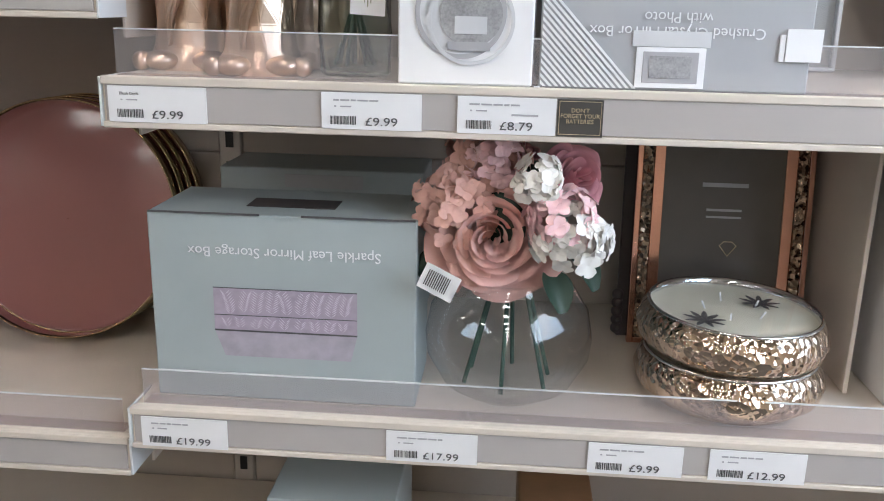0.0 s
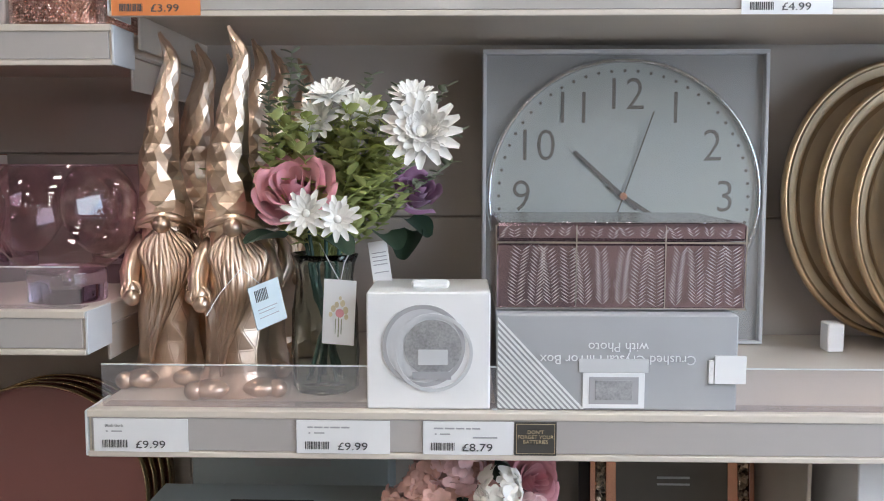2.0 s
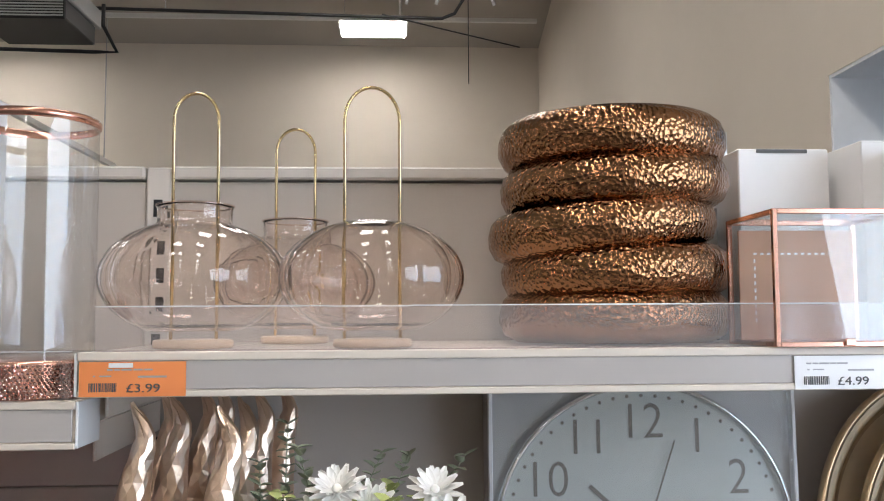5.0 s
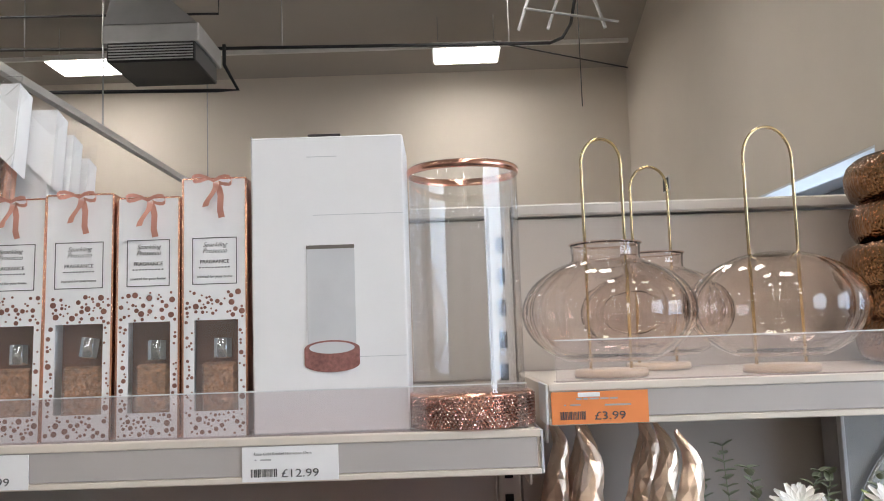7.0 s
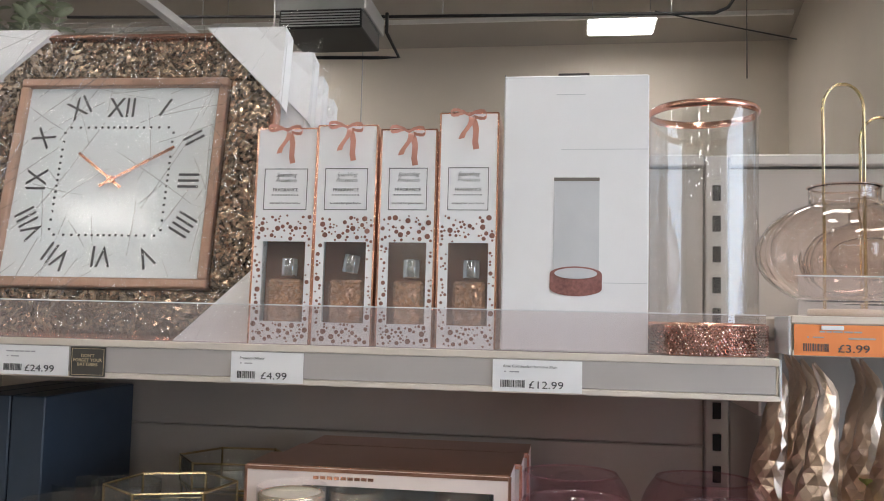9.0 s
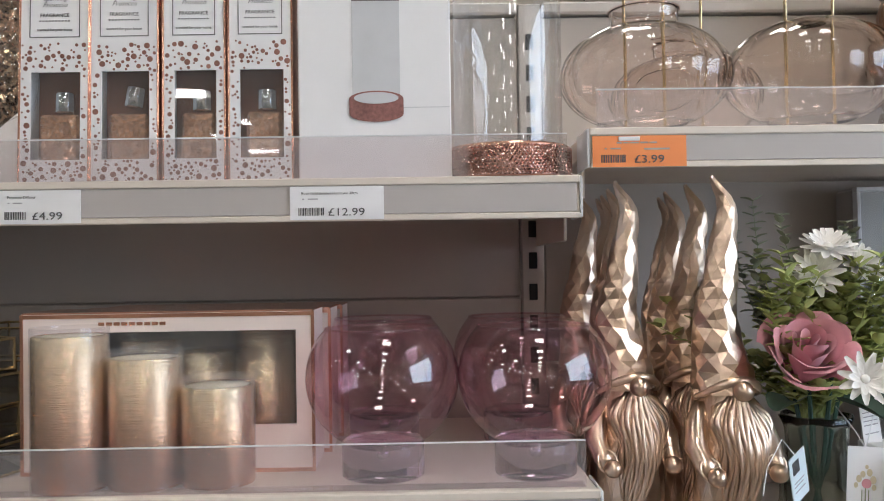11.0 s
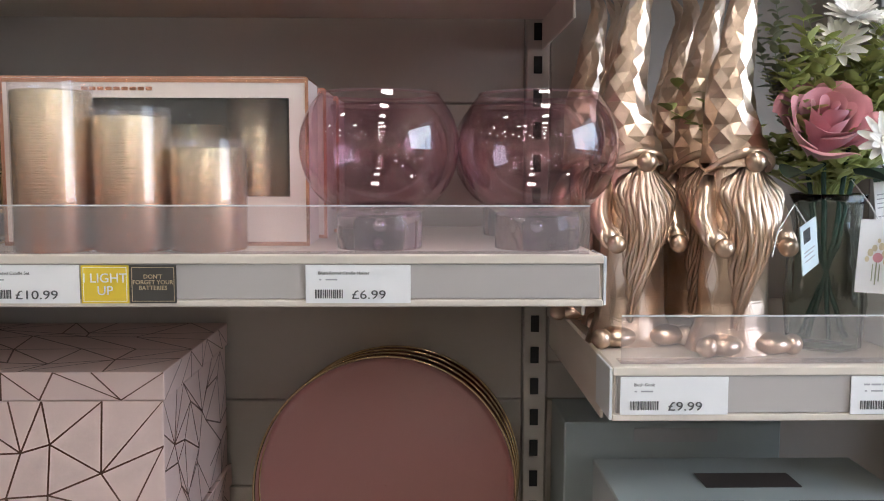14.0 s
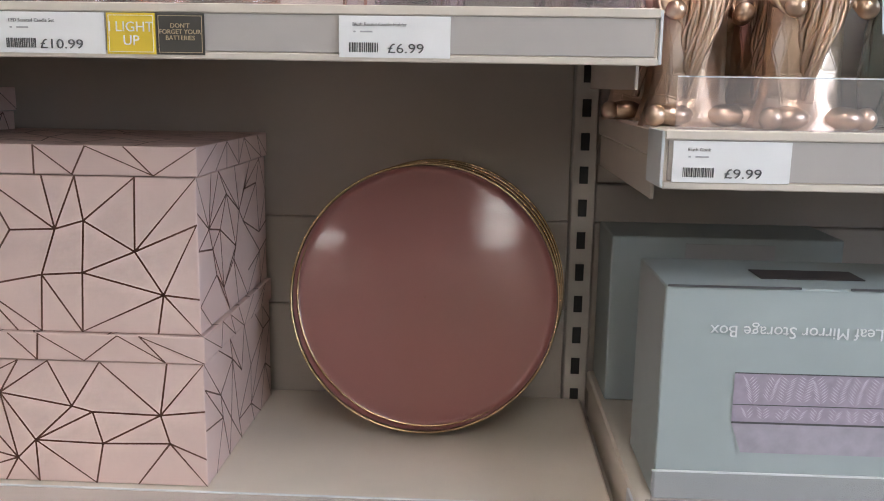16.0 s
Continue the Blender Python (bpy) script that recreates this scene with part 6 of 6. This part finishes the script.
# fish bowl of roses
BX, BY = 0.036, 1.045
t = thing("rose_bowl", "clear round glass bowl of blush and coral artificial roses", "flower vase")
prof = [(0.001, 0.005), (0.046, 0.005), (0.050, 0.0052), (0.082, 0.024), (0.102, 0.060), (0.1045, 0.085), (0.098, 0.118), (0.080, 0.146), (0.064, 0.158), (0.066, 0.164)]
flower_part(lathe(prof, 72, cap=False), pose(BX, BY, S1 + 0.001), "bowl", M["clearblown"], t)
for i in range(6):
    a = i * 1.05 + 0.4
    put(tube([(BX + 0.058 * math.cos(a), BY + 0.05 * math.sin(a), S1 + 0.022), (BX + 0.015 * math.cos(a), BY + 0.015 * math.sin(a), S1 + 0.18)], 0.0028, 8), "stem", M["stem"], t)
flower_part(rose(0.079, 13, 28), face_to((0.014, 0.990, 0.930), (-0.05, -1, 0.12)), "large_rose", M["rosepeach"], t, "large open peach-pink rose")
flower_part(rose(0.046, 14, 20, 0.5), face_to((0.104, 1.015, 0.998), (0.5, -0.8, 0.45)), "pink_rose", M["rosepink"], t)
flower_part(rose(0.033, 15, 18), face_to((0.045, 1.08, 1.010), (0.1, -0.3, 1)), "pink_rose", M["rosepink"], t)


def blossom_cluster(c, r, count, seed, material, name, facing):
    rr = random.Random(seed)
    bm = bmesh.new()
    for i in range(count):
        z = rr.uniform(-0.6, 1)
        a = rr.uniform(0, 2 * math.pi)
        d = Vector((math.cos(a) * math.sqrt(1 - z * z), math.sin(a) * math.sqrt(1 - z * z), z))
        if d.dot(Vector(facing)) < -0.2:
            continue
        q = face_to(Vector(c) + d * r * rr.uniform(0.82, 1.16), d + 0.45 * Vector((rr.uniform(-1, 1), rr.uniform(-1, 1), rr.uniform(-1, 1))))
        s = rr.uniform(0.0115, 0.0155)
        for k in range(4):
            b = bmesh.new()
            ang = math.pi / 2 * k + rr.random()
            petal(b, (0, 0, 0), (math.cos(ang), math.sin(ang), 0.40), (0, 0, 1), s, s * 0.50, -0.30, 1.5, 4, True)
            join(bm, b, q)
    return put(bm, name, material, t, smooth=True)


blossom_cluster((0.103, 0.975, 0.938), 0.039, 75, 1, M["petalwhite"], "hydrangea", (0, -1, 0))
blossom_cluster((0.090, 0.968, 0.958), 0.033, 60, 2, M["petalblush"], "hydrangea", (0, -1, 0))
blossom_cluster((0.062, 0.965, 1.002), 0.024, 30, 3, M["petalwhite"], "hydrangea", (0, -1, 0))
blossom_cluster((-0.030, 1.020, 0.955), 0.046, 120, 4, M["petalcoral"], "hydrangea", (-0.5, -1, 0))
blossom_cluster((0.0, 1.045, 1.005), 0.046, 130, 5, M["petalcoral"], "hydrangea", (0, -1, 0.4))
blossom_cluster((0.010, 1.02, 1.015), 0.034, 60, 6, M["petalblush"], "hydrangea", (0, -1, 0.4))
b = bmesh.new()
bmesh.ops.create_icosphere(b, subdivisions=3, radius=0.068)
bmesh.ops.translate(b, vec=(0.036, 1.06, 0.945), verts=b.verts)
put(b, "foliage_core", M["darkgreen"], t, smooth=True)
for i, (p, d) in enumerate((((0.11, 1.03, 0.90), (0.6, -0.6, -0.6)), ((0.08, 1.0, 0.885), (0.3, -0.5, -0.5)), ((-0.04, 1.03, 0.90), (-0.6, -0.5, -0.3)))):
    bm = bmesh.new()
    petal(bm, p, d, (0, 0, 1), 0.05, 0.02, -0.2, 4)
    put(bm, "dark_leaf", M["darkgreen"], t, smooth=True)
t2 = thing("swing_tag", "white barcode ticket tied to the rose bowl", "price tag", pose(-0.046, 0.955, 0.882, 0, 24, -8))
put(boxm(-0.022, 0.022, -0.0005, 0.0005, -0.016, 0.016, 0), "card", M["paper"], t2)
bars([(-0.016 + 0.0026 * i, -0.0148 + 0.0026 * i, -0.010, 0.010) for i in range(11)], -0.0007, M["ink"], t2, "barcode")

# rose-gold photo frame
t = thing("photo_frame", "rose-gold glitter photo frame with dark insert, leaning back", "photo frame", pose(0.338, 1.245, S1 + 0.002, -7, 0, 0))
W, H = 0.121, 0.325
for s in (-1, 1):
    put(boxm(s * W - 0.004, s * W + 0.004, -0.004, 0.012, 0, H, 0.001), "outer_edge", M["rosegold"], t)
    put(boxm(s * (W - 0.012) - 0.0075, s * (W - 0.012) + 0.0075, -0.002, 0.010, 0.002, H - 0.002, 0.001), "glitter_bar", M["glitgold"], t)
    put(boxm(s * (W - 0.028) - 0.008, s * (W - 0.028) + 0.008, -0.001, 0.010, 0.002, H - 0.002, 0.001), "mirror_bar", M["rosegold"], t)
for z in (0.004, H - 0.004):
    put(boxm(-W + 0.004, W - 0.004, -0.003, 0.011, z - 0.004, z + 0.004, 0.001), "outer_edge", M["rosegold"], t)
put(boxm(-W + 0.036, W - 0.036, 0.002, 0.010, 0.008, H - 0.008, 0), "insert", mat("taupe_insert", (0.085, 0.075, 0.066), 0.35, coat=0.4), t)
put(boxm(-W + 0.036, W - 0.036, 0.0105, 0.014, 0.0, H, 0), "backing", M["black"], t)
bars([(-0.03, 0.035, 0.235, 0.241), (-0.022, 0.028, 0.20, 0.2035), (-0.022, 0.028, 0.19, 0.193), (-0.006, 0.030, 0.055, 0.09)], 0.0018, M["inkgrey"], t, "printed_bars")
put(tube([(0.0, 0.001, 0.15), (0.012, 0.001, 0.135), (0.024, 0.001, 0.15), (0.018, 0.001, 0.156), (0.006, 0.001, 0.156)], 0.0007, 5, True), "printed_gem", M["goldink"], t)
t = thing("photo_frame", "dark metal photo frame standing edge-on behind", "photo frame", pose(0.212, 1.27, S1 + 0.002, -7, 0, 0))
put(boxm(-0.012, 0.004, 0.0, 0.012, 0, 0.325, 0.001), "frame_edge", M["packdark"], t)
for k in range(5):
    b = bmesh.new()
    bmesh.ops.create_icosphere(b, subdivisions=2, radius=0.009)
    bmesh.ops.translate(b, vec=(-0.012, 0.0, 0.012 + 0.013 * k), verts=b.verts)
    put(b, "scroll_bead", M["packdark"], t, smooth=True)


# hammered candle bowls
def candle_bowl(x, y, z, tx, ty, top):
    t = thing("candle_bowl", "champagne hammered metal candle bowl with dried star flowers" if top else "champagne hammered metal candle bowl under another", "candle bowl", pose(x, y, z, tx, ty, 0), "candle bowls")
    put(lathe([(0.07, 0.0), (0.096, 0.004), (0.114, 0.020), (0.118, 0.036), (0.112, 0.054), (0.106, 0.062), (0.103, 0.062)], 96, lambda a, zz: 1 + 0.006 * noise.noise(Vector((9 * math.cos(a), 9 * math.sin(a), zz * 90))), cap=False), "bowl_wall", M["champagne"], t, smooth=True)
    put(lathe([(0.106, 0.061), (0.1075, 0.063), (0.106, 0.0655), (0.103, 0.0645), (0.1025, 0.055)], 96, cap=False), "rim", M["chrome"], t, smooth=True)
    put(lathe([(0.103, 0.055), (0.07, 0.0555), (0.001, 0.056)], 64, cap=False), "wax", M["candlewax"], t, smooth=True)
    if top:
        for k, (px_, py_) in enumerate(((-0.045, -0.045), (0.04, 0.03))):
            bm = bmesh.new()
            for j in range(9):
                a = 2 * math.pi * j / 9
                petal(bm, (px_, py_, 0.0565), (math.cos(a), math.sin(a), 0.12), (0, 0, 1), 0.026, 0.004, 0.0, 2, 3)
            put(bm, "dried_star", M["packdark"], t)
        for k in range(5):
            a = 1.3 * k + 0.5
            put(tube([(0.035 * math.cos(a), 0.035 * math.sin(a), 0.056), (0.04 * math.cos(a), 0.04 * math.sin(a), 0.066)], 0.0012, 6), "wick", M["whiteink"], t)
        p = put(lathe([(0.1025, 0.0635), (0.001, 0.0638)], 64, cap=False), "clear_cover", M["glass"], t)
        p.visible_shadow = False
    return t


candle_bowl(0.318, 1.075, S1 + 0.002, 0, 0, False)
candle_bowl(0.316, 1.078, S1 + 0.060, 1.5, 1.8, True)
carton("carton", "large plain white carton on the lower shelf", 0.515, 0.80, 1.04, 1.40, S1 + 0.001, 1.045, M["paper"])
t = thing("shelf_divider", "cream steel divider panel between shelf sections", "shelf divider")
put(boxm(0.476, 0.482, 1.10, YBACK - 0.008, S1 + 0.001, S2 - 0.032, 0.001), "divider_panel", M["cream"], t)

# base deck
carton("storage_box_carton", "blue-grey carton on the base deck", -0.27, -0.10, 1.00, 1.2, S0 + 0.001, 0.56, M["greycard"])
carton("wooden_box", "small dark wooden box on the base deck", 0.06, 0.16, 1.02, 1.2, S0 + 0.001, 0.55, M["wood"])
